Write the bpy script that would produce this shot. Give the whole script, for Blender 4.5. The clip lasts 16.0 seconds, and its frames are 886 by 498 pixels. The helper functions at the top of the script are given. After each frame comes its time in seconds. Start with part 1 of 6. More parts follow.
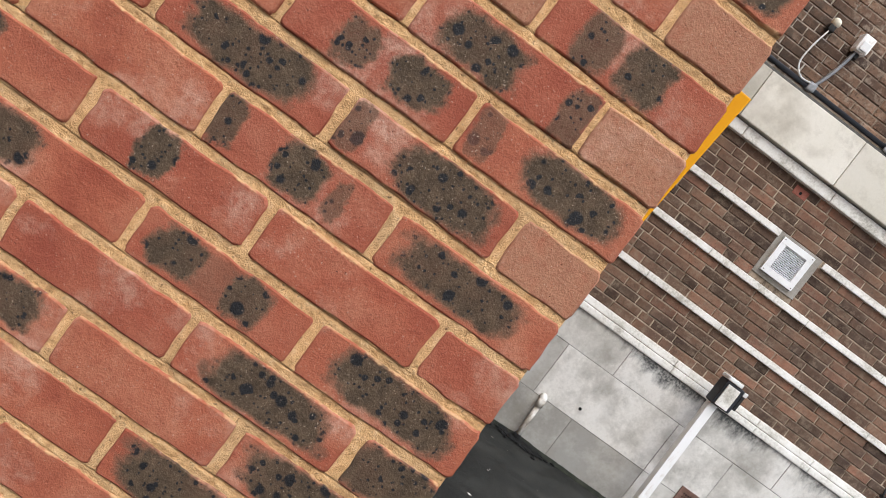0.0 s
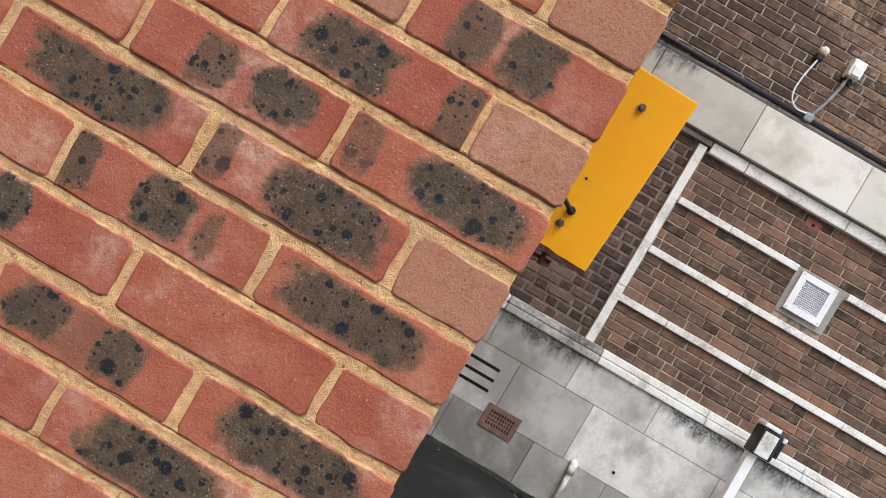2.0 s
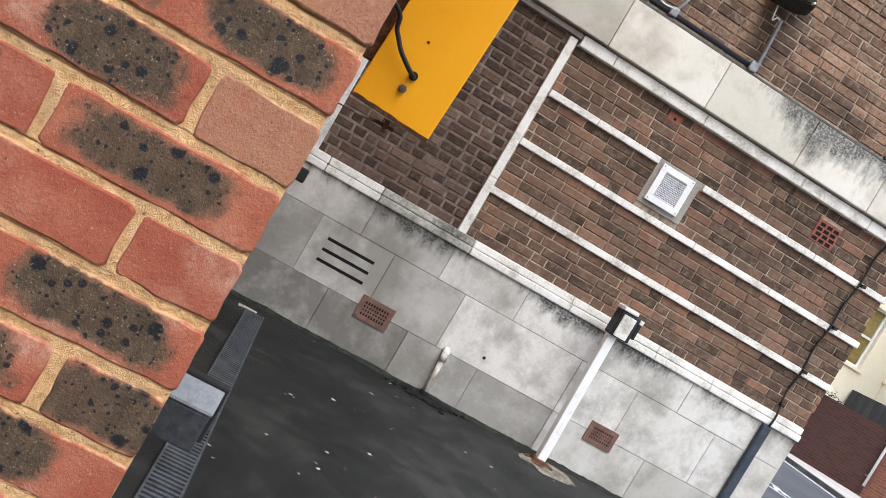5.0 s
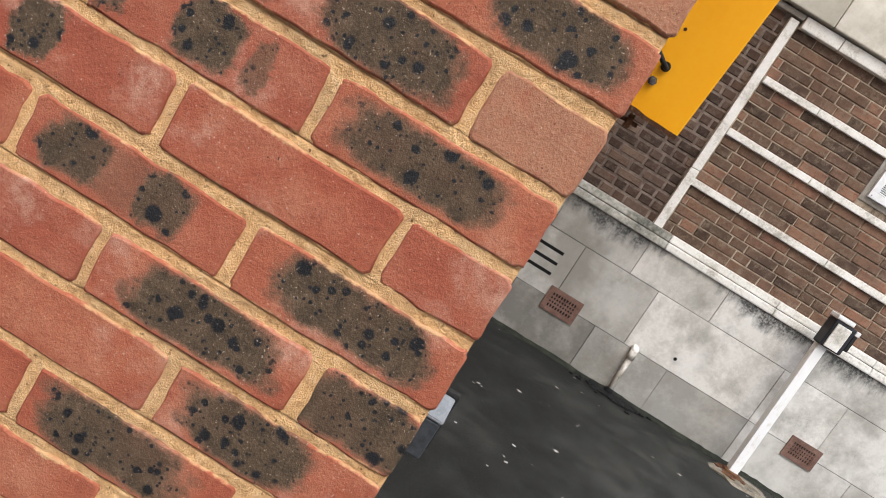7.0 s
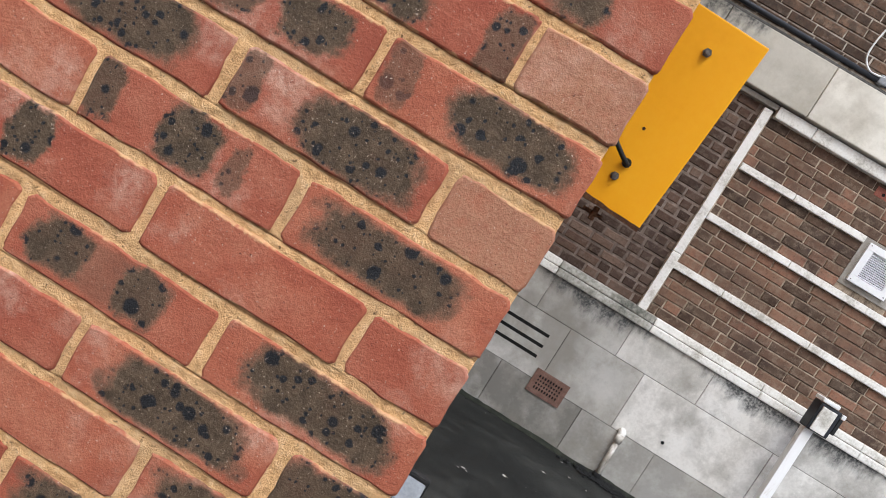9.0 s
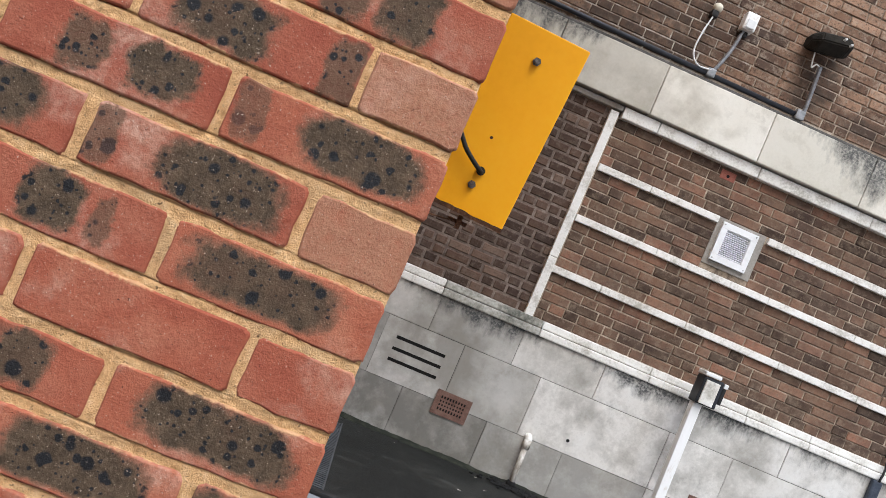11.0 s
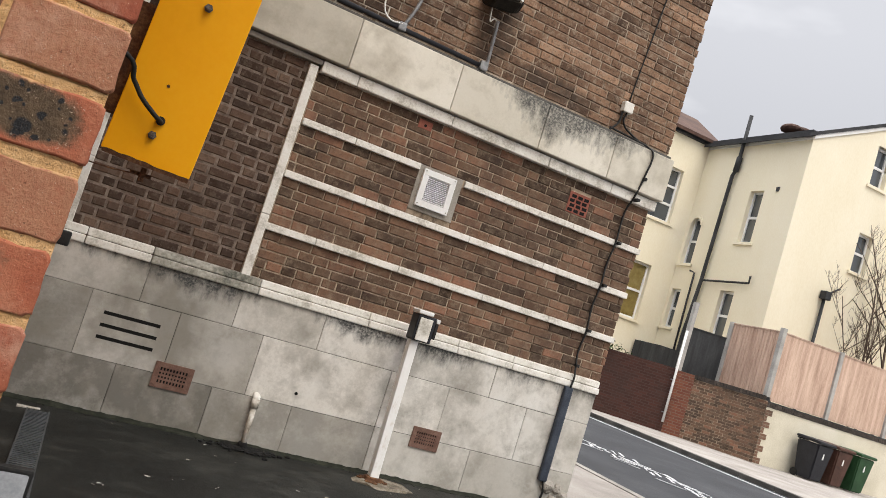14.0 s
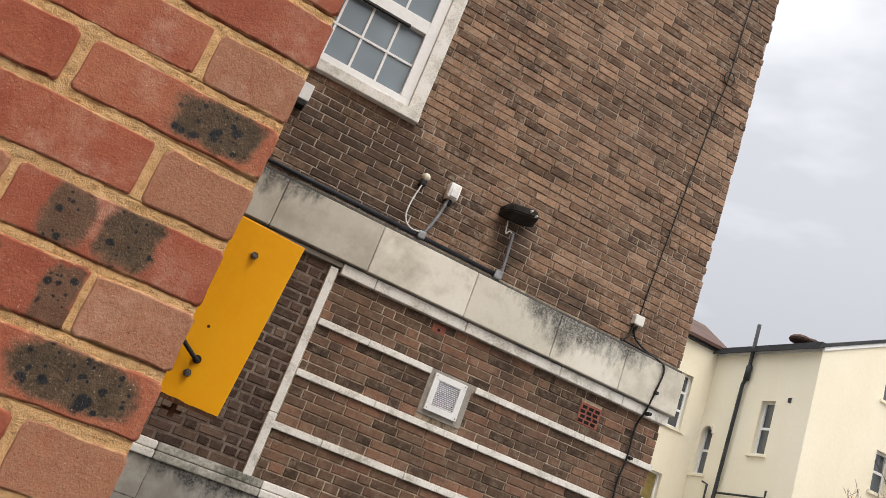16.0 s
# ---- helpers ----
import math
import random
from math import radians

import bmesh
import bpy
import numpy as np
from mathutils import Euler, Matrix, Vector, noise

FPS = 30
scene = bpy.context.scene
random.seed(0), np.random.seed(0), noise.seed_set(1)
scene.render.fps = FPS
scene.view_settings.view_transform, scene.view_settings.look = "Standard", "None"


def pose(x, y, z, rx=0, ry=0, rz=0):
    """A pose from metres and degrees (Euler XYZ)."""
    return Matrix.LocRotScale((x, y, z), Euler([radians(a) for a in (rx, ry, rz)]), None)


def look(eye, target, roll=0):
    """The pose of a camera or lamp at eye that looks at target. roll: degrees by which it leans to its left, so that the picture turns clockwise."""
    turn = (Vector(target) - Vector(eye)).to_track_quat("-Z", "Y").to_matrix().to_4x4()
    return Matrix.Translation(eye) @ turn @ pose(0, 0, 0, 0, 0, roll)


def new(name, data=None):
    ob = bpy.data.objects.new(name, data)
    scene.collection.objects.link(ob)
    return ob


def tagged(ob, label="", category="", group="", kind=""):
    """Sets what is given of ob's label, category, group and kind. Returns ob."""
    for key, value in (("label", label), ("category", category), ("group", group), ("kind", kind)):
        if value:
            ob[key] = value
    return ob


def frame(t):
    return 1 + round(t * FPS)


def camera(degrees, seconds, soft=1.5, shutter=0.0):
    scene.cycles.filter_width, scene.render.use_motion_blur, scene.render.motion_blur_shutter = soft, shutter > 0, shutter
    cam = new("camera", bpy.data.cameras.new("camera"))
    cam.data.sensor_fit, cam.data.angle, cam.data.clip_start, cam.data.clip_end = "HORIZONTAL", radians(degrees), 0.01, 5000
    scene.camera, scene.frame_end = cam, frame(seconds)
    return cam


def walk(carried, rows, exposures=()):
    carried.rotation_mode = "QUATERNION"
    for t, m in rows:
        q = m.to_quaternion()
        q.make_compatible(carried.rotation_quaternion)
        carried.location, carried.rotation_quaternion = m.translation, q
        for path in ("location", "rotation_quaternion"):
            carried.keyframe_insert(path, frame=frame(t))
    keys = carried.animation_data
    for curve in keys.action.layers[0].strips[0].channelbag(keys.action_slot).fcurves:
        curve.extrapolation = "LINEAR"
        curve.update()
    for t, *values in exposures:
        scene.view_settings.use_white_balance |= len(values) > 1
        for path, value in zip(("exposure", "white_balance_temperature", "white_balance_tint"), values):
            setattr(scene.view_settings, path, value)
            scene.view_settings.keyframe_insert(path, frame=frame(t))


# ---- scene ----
cam = camera(57.66, 16.0, soft=0.9)


def held(t, x, y, z, yaw, pitch, roll):
    return t, pose(x, y, z, 90 + pitch, 0, yaw) @ pose(0, 0, 0, 0, 0, roll)


walk(cam, [held(*row) for row in (
    (0, -0.217, -0.871, 1.200, -3.85, -4.69, 36.31),
    (0.5, -0.123, -0.856, 1.209, 3.82, -4.35, 33.56),
    (1, -0.032, -0.850, 1.213, 4.56, -4.48, 31.09),
    (1.5, -0.033, -0.832, 1.234, 1.93, -1.64, 32.31),
    (2, -0.065, -0.778, 1.221, 0.87, -1.05, 30.23),
    (2.5, -0.058, -0.717, 1.191, 2.67, -3.85, 27.05),
    (3, -0.105, -0.702, 1.203, -0.56, -5.32, 32.03),
    (3.5, -0.068, -0.744, 1.216, -6.39, -3.19, 33.89),
    (3.7, -0.048, -0.776, 1.222, -8.46, -1.72, 32.57),
    (5.8, 0.031, -0.740, 1.193, -8.97, -5.81, 28.79),
    (6, 0.004, -0.724, 1.189, -6.98, -7.04, 30.06),
    (6.5, -0.028, -0.707, 1.181, -3.04, -8.77, 32.15),
    (7, -0.063, -0.679, 1.176, 0.41, -10.31, 31.68),
    (7.5, -0.024, -0.692, 1.165, -0.79, -10.67, 28.57),
    (8, -0.029, -0.706, 1.179, -0.56, -9.38, 29.98),
    (8.2, -0.044, -0.705, 1.191, 1.36, -8.61, 31.86),
    (10.3, -0.045, -0.758, 1.211, 3.08, -1.65, 28.35),
    (10.5, -0.036, -0.760, 1.206, 0.89, -0.72, 26.62),
    (11, -0.018, -0.781, 1.196, -3.32, 0.75, 23.25),
    (11.5, -0.004, -0.787, 1.200, -7.16, 0.94, 23.38),
    (12, 0.013, -0.820, 1.204, -11.23, 1.24, 23.31),
    (12.5, 0.016, -0.801, 1.196, -13.42, 1.58, 21.56),
    (13, 0.017, -0.819, 1.190, -14.44, 1.91, 19.10),
    (13.5, 0.021, -0.823, 1.188, -18.37, 2.74, 16.85),
    (14, 0.025, -0.843, 1.184, -22.77, 4.87, 17.32),
    (14.5, 0.004, -0.860, 1.215, -24.31, 8.75, 18.77),
    (15, -0.002, -0.870, 1.211, -26.17, 9.78, 17.67),
    (15.5, -0.017, -0.863, 1.244, -24.22, 11.44, 18.42),
    (16, -0.053, -0.873, 1.258, -17.73, 17.47, 21.05),
)], exposures=((0, 0.5, 6150, 10), (2, 0.55, 6000, 10), (3.7, 0.55, 5900, 10), (5.8, 0.68, 6150, 10), (6.5, 0.68, 6250, 10), (7.0, 0.6, 6300, 10), (8.2, 0.55, 6050, 10), (10.5, 0.52, 5950, 10), (11, 0.52, 6000, 10), (12, 0.38, 6300, 10), (13.5, 0.28, 6700, 10), (14.2, 0.18, 6800, 10), (15, 0.04, 6900, 10), (15.5, 0.12, 6800, 10), (16, 0.18, 6700, 10)))

# ---- world, overcast sky and a soft sun ----
world = bpy.data.worlds.new("overcast_sky")
scene.world = world
world.use_nodes = True
wt = world.node_tree
wt.nodes.clear()


def wnode(kind, **values):
    n = wt.nodes.new(kind)
    for key, value in values.items():
        n.inputs[key].default_value = value
    return n


w_out = wnode("ShaderNodeOutputWorld")
w_bg = wnode("ShaderNodeBackground", Strength=1.0)
w_sky = wnode("ShaderNodeTexSky")
w_sky.sky_type = "NISHITA"
w_sky.sun_disc = False
w_sky.sun_elevation, w_sky.sun_rotation = radians(49), radians(176)
w_dim = wnode("ShaderNodeVectorMath")
w_dim.operation = "SCALE"
w_dim.inputs["Scale"].default_value = 0.08
w_co = wnode("ShaderNodeTexCoord")
w_map = wnode("ShaderNodeMapping")
w_map.inputs["Scale"].default_value = (1.0, 1.0, 2.6)
w_noise = wnode("ShaderNodeTexNoise", Scale=2.2, Detail=5.0, Roughness=0.5)
w_ramp = wnode("ShaderNodeValToRGB")
w_ramp.color_ramp.elements[0].position, w_ramp.color_ramp.elements[0].color = 0.38, (0.40, 0.415, 0.455, 1)
w_ramp.color_ramp.elements[1].position, w_ramp.color_ramp.elements[1].color = 0.62, (0.65, 0.67, 0.71, 1)
w_sep = wnode("ShaderNodeSeparateXYZ")
w_up = wnode("ShaderNodeValToRGB")
while len(w_up.color_ramp.elements) < 4:
    w_up.color_ramp.elements.new(0.5)
for stop, (height, level) in zip(w_up.color_ramp.elements, ((0.12, 0.145), (0.42, 0.20), (0.66, 0.225), (1.0, 1.0))):
    stop.position, stop.color = height, (level, level, level, 1)
w_gain = wnode("ShaderNodeMath")
w_gain.operation = "MULTIPLY"
w_gain.inputs[1].default_value = 8.0
w_mul = wnode("ShaderNodeVectorMath")
w_mul.operation = "SCALE"
w_mix = wnode("ShaderNodeMix", Factor=0.93)
w_mix.data_type = "RGBA"
wl = wt.links.new
wl(w_co.outputs["Generated"], w_map.inputs["Vector"])
wl(w_map.outputs["Vector"], w_noise.inputs["Vector"])
wl(w_noise.outputs["Fac"], w_ramp.inputs["Fac"])
wl(w_co.outputs["Generated"], w_sep.inputs["Vector"])
wl(w_sep.outputs["Z"], w_up.inputs["Fac"])
wl(w_up.outputs["Color"], w_gain.inputs[0])
wl(w_ramp.outputs["Color"], w_mul.inputs[0])
wl(w_gain.outputs["Value"], w_mul.inputs["Scale"])
wl(w_sky.outputs["Color"], w_dim.inputs[0])
wl(w_dim.outputs["Vector"], w_mix.inputs["A"])
wl(w_mul.outputs["Vector"], w_mix.inputs["B"])
wl(w_mix.outputs["Result"], w_bg.inputs["Color"])
wl(w_bg.outputs["Background"], w_out.inputs["Surface"])

sun_data = bpy.data.lights.new("sun", "SUN")
sun_data.energy, sun_data.angle, sun_data.color = 1.35, radians(35), (1.0, 0.92, 0.79)
sun = new("sun", sun_data)
sun.matrix_world = look((0.8, -12.5, 15), (0, 0, 0))


# ---- materials ----
class Nodes:
    """Short-hand for one node material."""

    def __init__(self, name, rough=0.8, metal=0.0, spec=0.3):
        self.m = bpy.data.materials.new(name)
        self.m.use_nodes = True
        self.t = self.m.node_tree
        self.b = self.t.nodes["Principled BSDF"]
        self.b.inputs["Roughness"].default_value = rough
        self.b.inputs["Metallic"].default_value = metal
        self.b.inputs["Specular IOR Level"].default_value = spec

    def n(self, kind, **values):
        node = self.t.nodes.new(kind)
        for key, value in values.items():
            node.inputs[key.replace("_", " ")].default_value = value
        return node

    def l(self, a, b):
        self.t.links.new(a, b)

    def coords(self, which="Position"):
        if which == "Position":
            return self.n("ShaderNodeNewGeometry").outputs["Position"]
        return self.n("ShaderNodeTexCoord").outputs["Object"]

    def scaled(self, co, s):
        mp = self.n("ShaderNodeMapping")
        mp.inputs["Scale"].default_value = s
        self.l(co, mp.inputs["Vector"])
        return mp.outputs["Vector"]

    def noise(self, co, scale, detail=4.0, rough=0.55):
        node = self.n("ShaderNodeTexNoise", Scale=scale, Detail=detail, Roughness=rough)
        self.l(co, node.inputs["Vector"])
        return node.outputs["Fac"]

    def ramp(self, fac, *stops):
        node = self.n("ShaderNodeValToRGB")
        e = node.color_ramp.elements
        while len(e) < len(stops):
            e.new(0.5)
        for el, (p, c) in zip(e, stops):
            el.position = p
            el.color = (c, c, c, 1) if isinstance(c, (int, float)) else (*c, 1)
        self.l(fac, node.inputs["Fac"])
        return node.outputs["Color"]

    def mix(self, fac, a, b, mode="MIX"):
        node = self.n("ShaderNodeMix")
        node.data_type, node.blend_type = "RGBA", mode
        for key, v in (("Factor", fac), ("A", a), ("B", b)):
            if isinstance(v, (int, float)):
                if key == "Factor":
                    node.inputs[key].default_value = v
                else:
                    node.inputs[key].default_value = (v, v, v, 1)
            elif isinstance(v, tuple):
                node.inputs[key].default_value = (*v, 1)
            else:
                self.l(v, node.inputs[key])
        return node.outputs["Result"]

    def math(self, op, a, b=0.0, c=0.0, clamp=False):
        node = self.n("ShaderNodeMath")
        node.operation, node.use_clamp = op, clamp
        for i, v in enumerate((a, b, c)):
            if isinstance(v, (int, float)):
                node.inputs[i].default_value = v
            else:
                self.l(v, node.inputs[i])
        return node.outputs[0]

    def done(self, colour, height=None, strength=0.3, dist=0.002, rough=None):
        if isinstance(colour, tuple):
            self.b.inputs["Base Color"].default_value = (*colour, 1)
        else:
            self.l(colour, self.b.inputs["Base Color"])
        if height is not None:
            bump = self.n("ShaderNodeBump", Strength=strength, Distance=dist)
            self.l(height, bump.inputs["Height"])
            self.l(bump.outputs["Normal"], self.b.inputs["Normal"])
        if rough is not None:
            self.l(rough, self.b.inputs["Roughness"])
        return self.m


def worn(name, dark, mid, light, big=3.0, fine=60.0, rough=0.8, metal=0.0, spec=0.3, bump=0.3, dist=0.002, stretch=(1, 1, 1), which="Position"):
    """A surface with stains at one scale and grain at another."""
    k = Nodes(name, rough, metal, spec)
    co = k.scaled(k.coords(which), stretch)
    a, b = k.noise(co, big, 5.0, 0.6), k.noise(co, fine, 3.0, 0.6)
    f = k.math("ADD", k.math("MULTIPLY", a, 0.65), k.math("MULTIPLY", b, 0.35))
    col = k.ramp(f, (0.34, dark), (0.5, mid), (0.66, light))
    r = k.math("ADD", k.math("MULTIPLY", a, 0.25), rough - 0.12, clamp=True)
    return k.done(col, b, bump, dist, r)


def near_brick():
    k = Nodes("red_stock_brick", 0.85, 0, 0.22)
    obj, pos = k.coords("Object"), k.coords()
    rnd = k.n("ShaderNodeObjectInfo").outputs["Random"]

    def triple(name):
        att, sp = k.n("ShaderNodeAttribute"), k.n("ShaderNodeSeparateXYZ")
        att.attribute_name = name
        k.l(att.outputs["Vector"], sp.inputs["Vector"])
        return sp.outputs

    centres, widths, powers = triple("burn_centre"), triple("burn_width"), triple("burn_power")
    lift, half, sandy = triple("burn_shape")
    lo = k.n("ShaderNodeSeparateXYZ")
    k.l(obj, lo.inputs["Vector"])
    big, mid, fine, grit = k.noise(pos, 13, 4), k.noise(pos, 48, 5, 0.65), k.noise(pos, 330, 3, 0.7), k.noise(pos, 1100, 2, 0.7)
    # clay body: crimson to orange, each brick its own
    red = k.ramp(big, (0.30, (0.26, 0.062, 0.034)), (0.48, (0.35, 0.102, 0.054)), (0.66, (0.41, 0.155, 0.088)))
    red = k.mix(k.ramp(rnd, (0.0, 0.45), (0.45, 0.0)), red, (0.26, 0.068, 0.043))
    red = k.mix(k.math("MULTIPLY", k.ramp(rnd, (0.55, 0.0), (1.0, 0.45)), k.ramp(mid, (0.35, 0.2), (0.65, 1.0))), red, (0.45, 0.20, 0.115))
    red = k.mix(k.math("MULTIPLY", sandy, k.ramp(mid, (0.3, 0.4), (0.6, 0.9))), red, (0.37, 0.195, 0.115))
    red = k.mix(k.ramp(mid, (0.50, 0.0), (0.72, 0.5)), red, (0.25, 0.058, 0.034))
    red = k.mix(k.ramp(fine, (0.45, 0.0), (0.70, 0.45)), red, (0.22, 0.055, 0.032))
    bloom = k.math("MULTIPLY", k.ramp(k.noise(pos, 8, 5, 0.6), (0.53, 0.0), (0.70, 0.75)), k.ramp(k.noise(pos, 75, 4, 0.7), (0.36, 0.15), (0.6, 1.0)))
    red = k.mix(bloom, red, (0.57, 0.36, 0.26))
    # burnt patches
    wander = k.math("ADD", k.math("MULTIPLY", k.math("SUBTRACT", big, 0.5), 0.75), k.math("MULTIPLY", k.math("SUBTRACT", mid, 0.5), 0.55))
    wander = k.math("ADD", wander, k.math("MULTIPLY", k.math("SUBTRACT", fine, 0.5), 0.16))
    dz = k.math("POWER", k.math("DIVIDE", k.math("ABSOLUTE", k.math("SUBTRACT", lo.outputs["Z"], lift)), half), 4.0)
    burn = halo = 0.0
    for cx, hw, power in zip(centres, widths, powers):
        dx = k.math("POWER", k.math("DIVIDE", k.math("ABSOLUTE", k.math("SUBTRACT", lo.outputs["X"], cx)), hw), 4.0)
        loose = k.math("MULTIPLY", wander, k.math("ADD", 0.85, k.math("DIVIDE", 0.026, hw)))
        edge = k.math("ADD", k.math("POWER", k.math("ADD", dx, dz), 0.25), loose)
        b = k.math("MULTIPLY", k.ramp(edge, (0.75, 1.0), (1.05, 0.0)), power)
        h = k.math("MULTIPLY", k.ramp(edge, (0.80, 0.8), (1.30, 0.0)), power)
        burn = b if isinstance(burn, float) else k.math("MAXIMUM", burn, b)
        halo = h if isinstance(halo, float) else k.math("MAXIMUM", halo, h)
    brown = k.ramp(mid, (0.32, (0.054, 0.036, 0.022)), (0.52, (0.082, 0.054, 0.033)), (0.72, (0.118, 0.077, 0.047)))
    brown = k.mix(k.ramp(big, (0.50, 0.0), (0.72, 0.6)), brown, (0.112, 0.058, 0.035))
    brown = k.mix(k.ramp(fine, (0.50, 0.0), (0.72, 0.5)), brown, (0.155, 0.112, 0.073))
    red = k.mix(k.math("MULTIPLY", halo, k.ramp(mid, (0.32, 0.45), (0.6, 1.0))), red, (0.225, 0.130, 0.080))
    col = k.mix(burn, red, brown)
    # round black blisters
    wob, off = k.n("ShaderNodeVectorMath"), k.n("ShaderNodeVectorMath")
    wob.operation, off.operation = "ADD", "SCALE"
    shift = k.n("ShaderNodeTexNoise", Scale=170.0, Detail=2.0)
    k.l(pos, shift.inputs["Vector"])
    off.inputs["Scale"].default_value = 0.0034
    k.l(shift.outputs["Color"], off.inputs[0])
    k.l(pos, wob.inputs[0])
    k.l(off.outputs["Vector"], wob.inputs[1])
    flat, comb = k.n("ShaderNodeSeparateXYZ"), k.n("ShaderNodeCombineXYZ")
    k.l(wob.outputs["Vector"], flat.inputs["Vector"])
    k.l(flat.outputs["X"], comb.inputs["X"])
    k.l(flat.outputs["Z"], comb.inputs["Y"])
    spots = 0.0
    for scale, share, radius in ((50.0, 0.60, 0.48), (85.0, 0.62, 0.45), (170.0, 0.74, 0.40)):
        v = k.n("ShaderNodeTexVoronoi", Scale=scale)
        v.voronoi_dimensions = "2D"
        k.l(comb.outputs["Vector"], v.inputs["Vector"])
        cell = k.n("ShaderNodeSeparateColor")
        k.l(v.outputs["Color"], cell.inputs["Color"])
        rad = k.math("MULTIPLY", k.math("SUBTRACT", cell.outputs["Red"], share, clamp=True), radius / (1 - share))
        q = k.math("MULTIPLY", k.math("SUBTRACT", rad, v.outputs["Distance"]), 8.0, clamp=True)
        spots = q if isinstance(spots, float) else k.math("MAXIMUM", spots, q)
    spots = k.math("MULTIPLY", spots, k.ramp(burn, (0.3, 0.0), (0.7, 0.96)))
    col = k.mix(spots, col, (0.011, 0.0115, 0.0135))
    pits = k.ramp(k.noise(pos, 260, 2, 0.8), (0.665, 0.0), (0.75, 0.75))
    col = k.mix(pits, col, (0.07, 0.03, 0.022))
    salt = k.ramp(k.noise(pos, 380, 2, 0.8), (0.655, 0.0), (0.74, 0.65))
    col = k.mix(salt, col, (0.62, 0.48, 0.37))
    # mortar smeared over the arrises
    rim = k.math("ADD", k.math("ABSOLUTE", lo.outputs["Z"]), k.math("MULTIPLY", k.math("SUBTRACT", k.noise(pos, 26, 6, 0.7), 0.5), 0.026))
    smear = k.math("MULTIPLY", k.math("MULTIPLY", k.math("SUBTRACT", rim, 0.0312), 420.0, clamp=True), k.ramp(mid, (0.3, 0.3), (0.6, 0.85)))
    col = k.mix(smear, col, (0.54, 0.34, 0.165))
    h = k.math("ADD", k.math("ADD", k.math("MULTIPLY", mid, 1.1), k.math("MULTIPLY", fine, 0.45)), k.math("MULTIPLY", grit, 0.16))
    h = k.math("ADD", h, k.math("MULTIPLY", big, 1.5))
    h = k.math("SUBTRACT", h, k.math("MULTIPLY", pits, 0.3))
    return k.done(col, h, 0.75, 0.0028, k.math("SUBTRACT", 0.9, k.math("MULTIPLY", spots, 0.30)))


def sandy_mortar():
    k = Nodes("sandy_lime_mortar", 0.95, 0, 0.15)
    pos = k.coords()
    big, mid, fine = k.noise(pos, 12, 4), k.noise(pos, 90, 4, 0.7), k.noise(pos, 500, 3, 0.8)
    col = k.ramp(mid, (0.3, (0.52, 0.28, 0.12)), (0.5, (0.75, 0.435, 0.195)), (0.7, (0.82, 0.53, 0.275)))
    col = k.mix(k.ramp(big, (0.45, 0.0), (0.75, 0.55)), col, (0.56, 0.375, 0.205))
    col = k.mix(k.ramp(fine, (0.58, 0.0), (0.75, 0.6)), col, (0.78, 0.565, 0.335))
    col = k.mix(k.ramp(k.noise(pos, 70, 4, 0.75), (0.60, 0.0), (0.74, 0.6)), col, (0.27, 0.155, 0.07))
    col = k.mix(k.ramp(k.noise(pos, 160, 2, 0.8), (0.64, 0.0), (0.74, 0.8)), col, (0.10, 0.055, 0.03))
    h = k.math("ADD", k.math("MULTIPLY", mid, 1.0), k.math("MULTIPLY", fine, 0.6))
    return k.done(col, h, 1.0, 0.005)


def blot_mask(k, pos, spots, ragged=0.9):
    """Stains of their own shape on a wall facing -y: (x, z, half width, half height) each."""
    sp = k.n("ShaderNodeSeparateXYZ")
    k.l(pos, sp.inputs["Vector"])
    rag = k.math("MULTIPLY", k.math("SUBTRACT", k.noise(pos, 2.6, 6, 0.65), 0.5), ragged * 2)
    out = 0.0
    for x, z, rx, rz in spots:
        a = k.math("POWER", k.math("DIVIDE", k.math("SUBTRACT", sp.outputs["X"], x), rx), 2.0)
        b = k.math("POWER", k.math("DIVIDE", k.math("SUBTRACT", sp.outputs["Z"], z), rz), 2.0)
        m = k.ramp(k.math("ADD", k.math("ADD", a, b), rag), (0.35, 1.0), (1.15, 0.0))
        out = m if isinstance(out, float) else k.math("MAXIMUM", out, m)
    return out


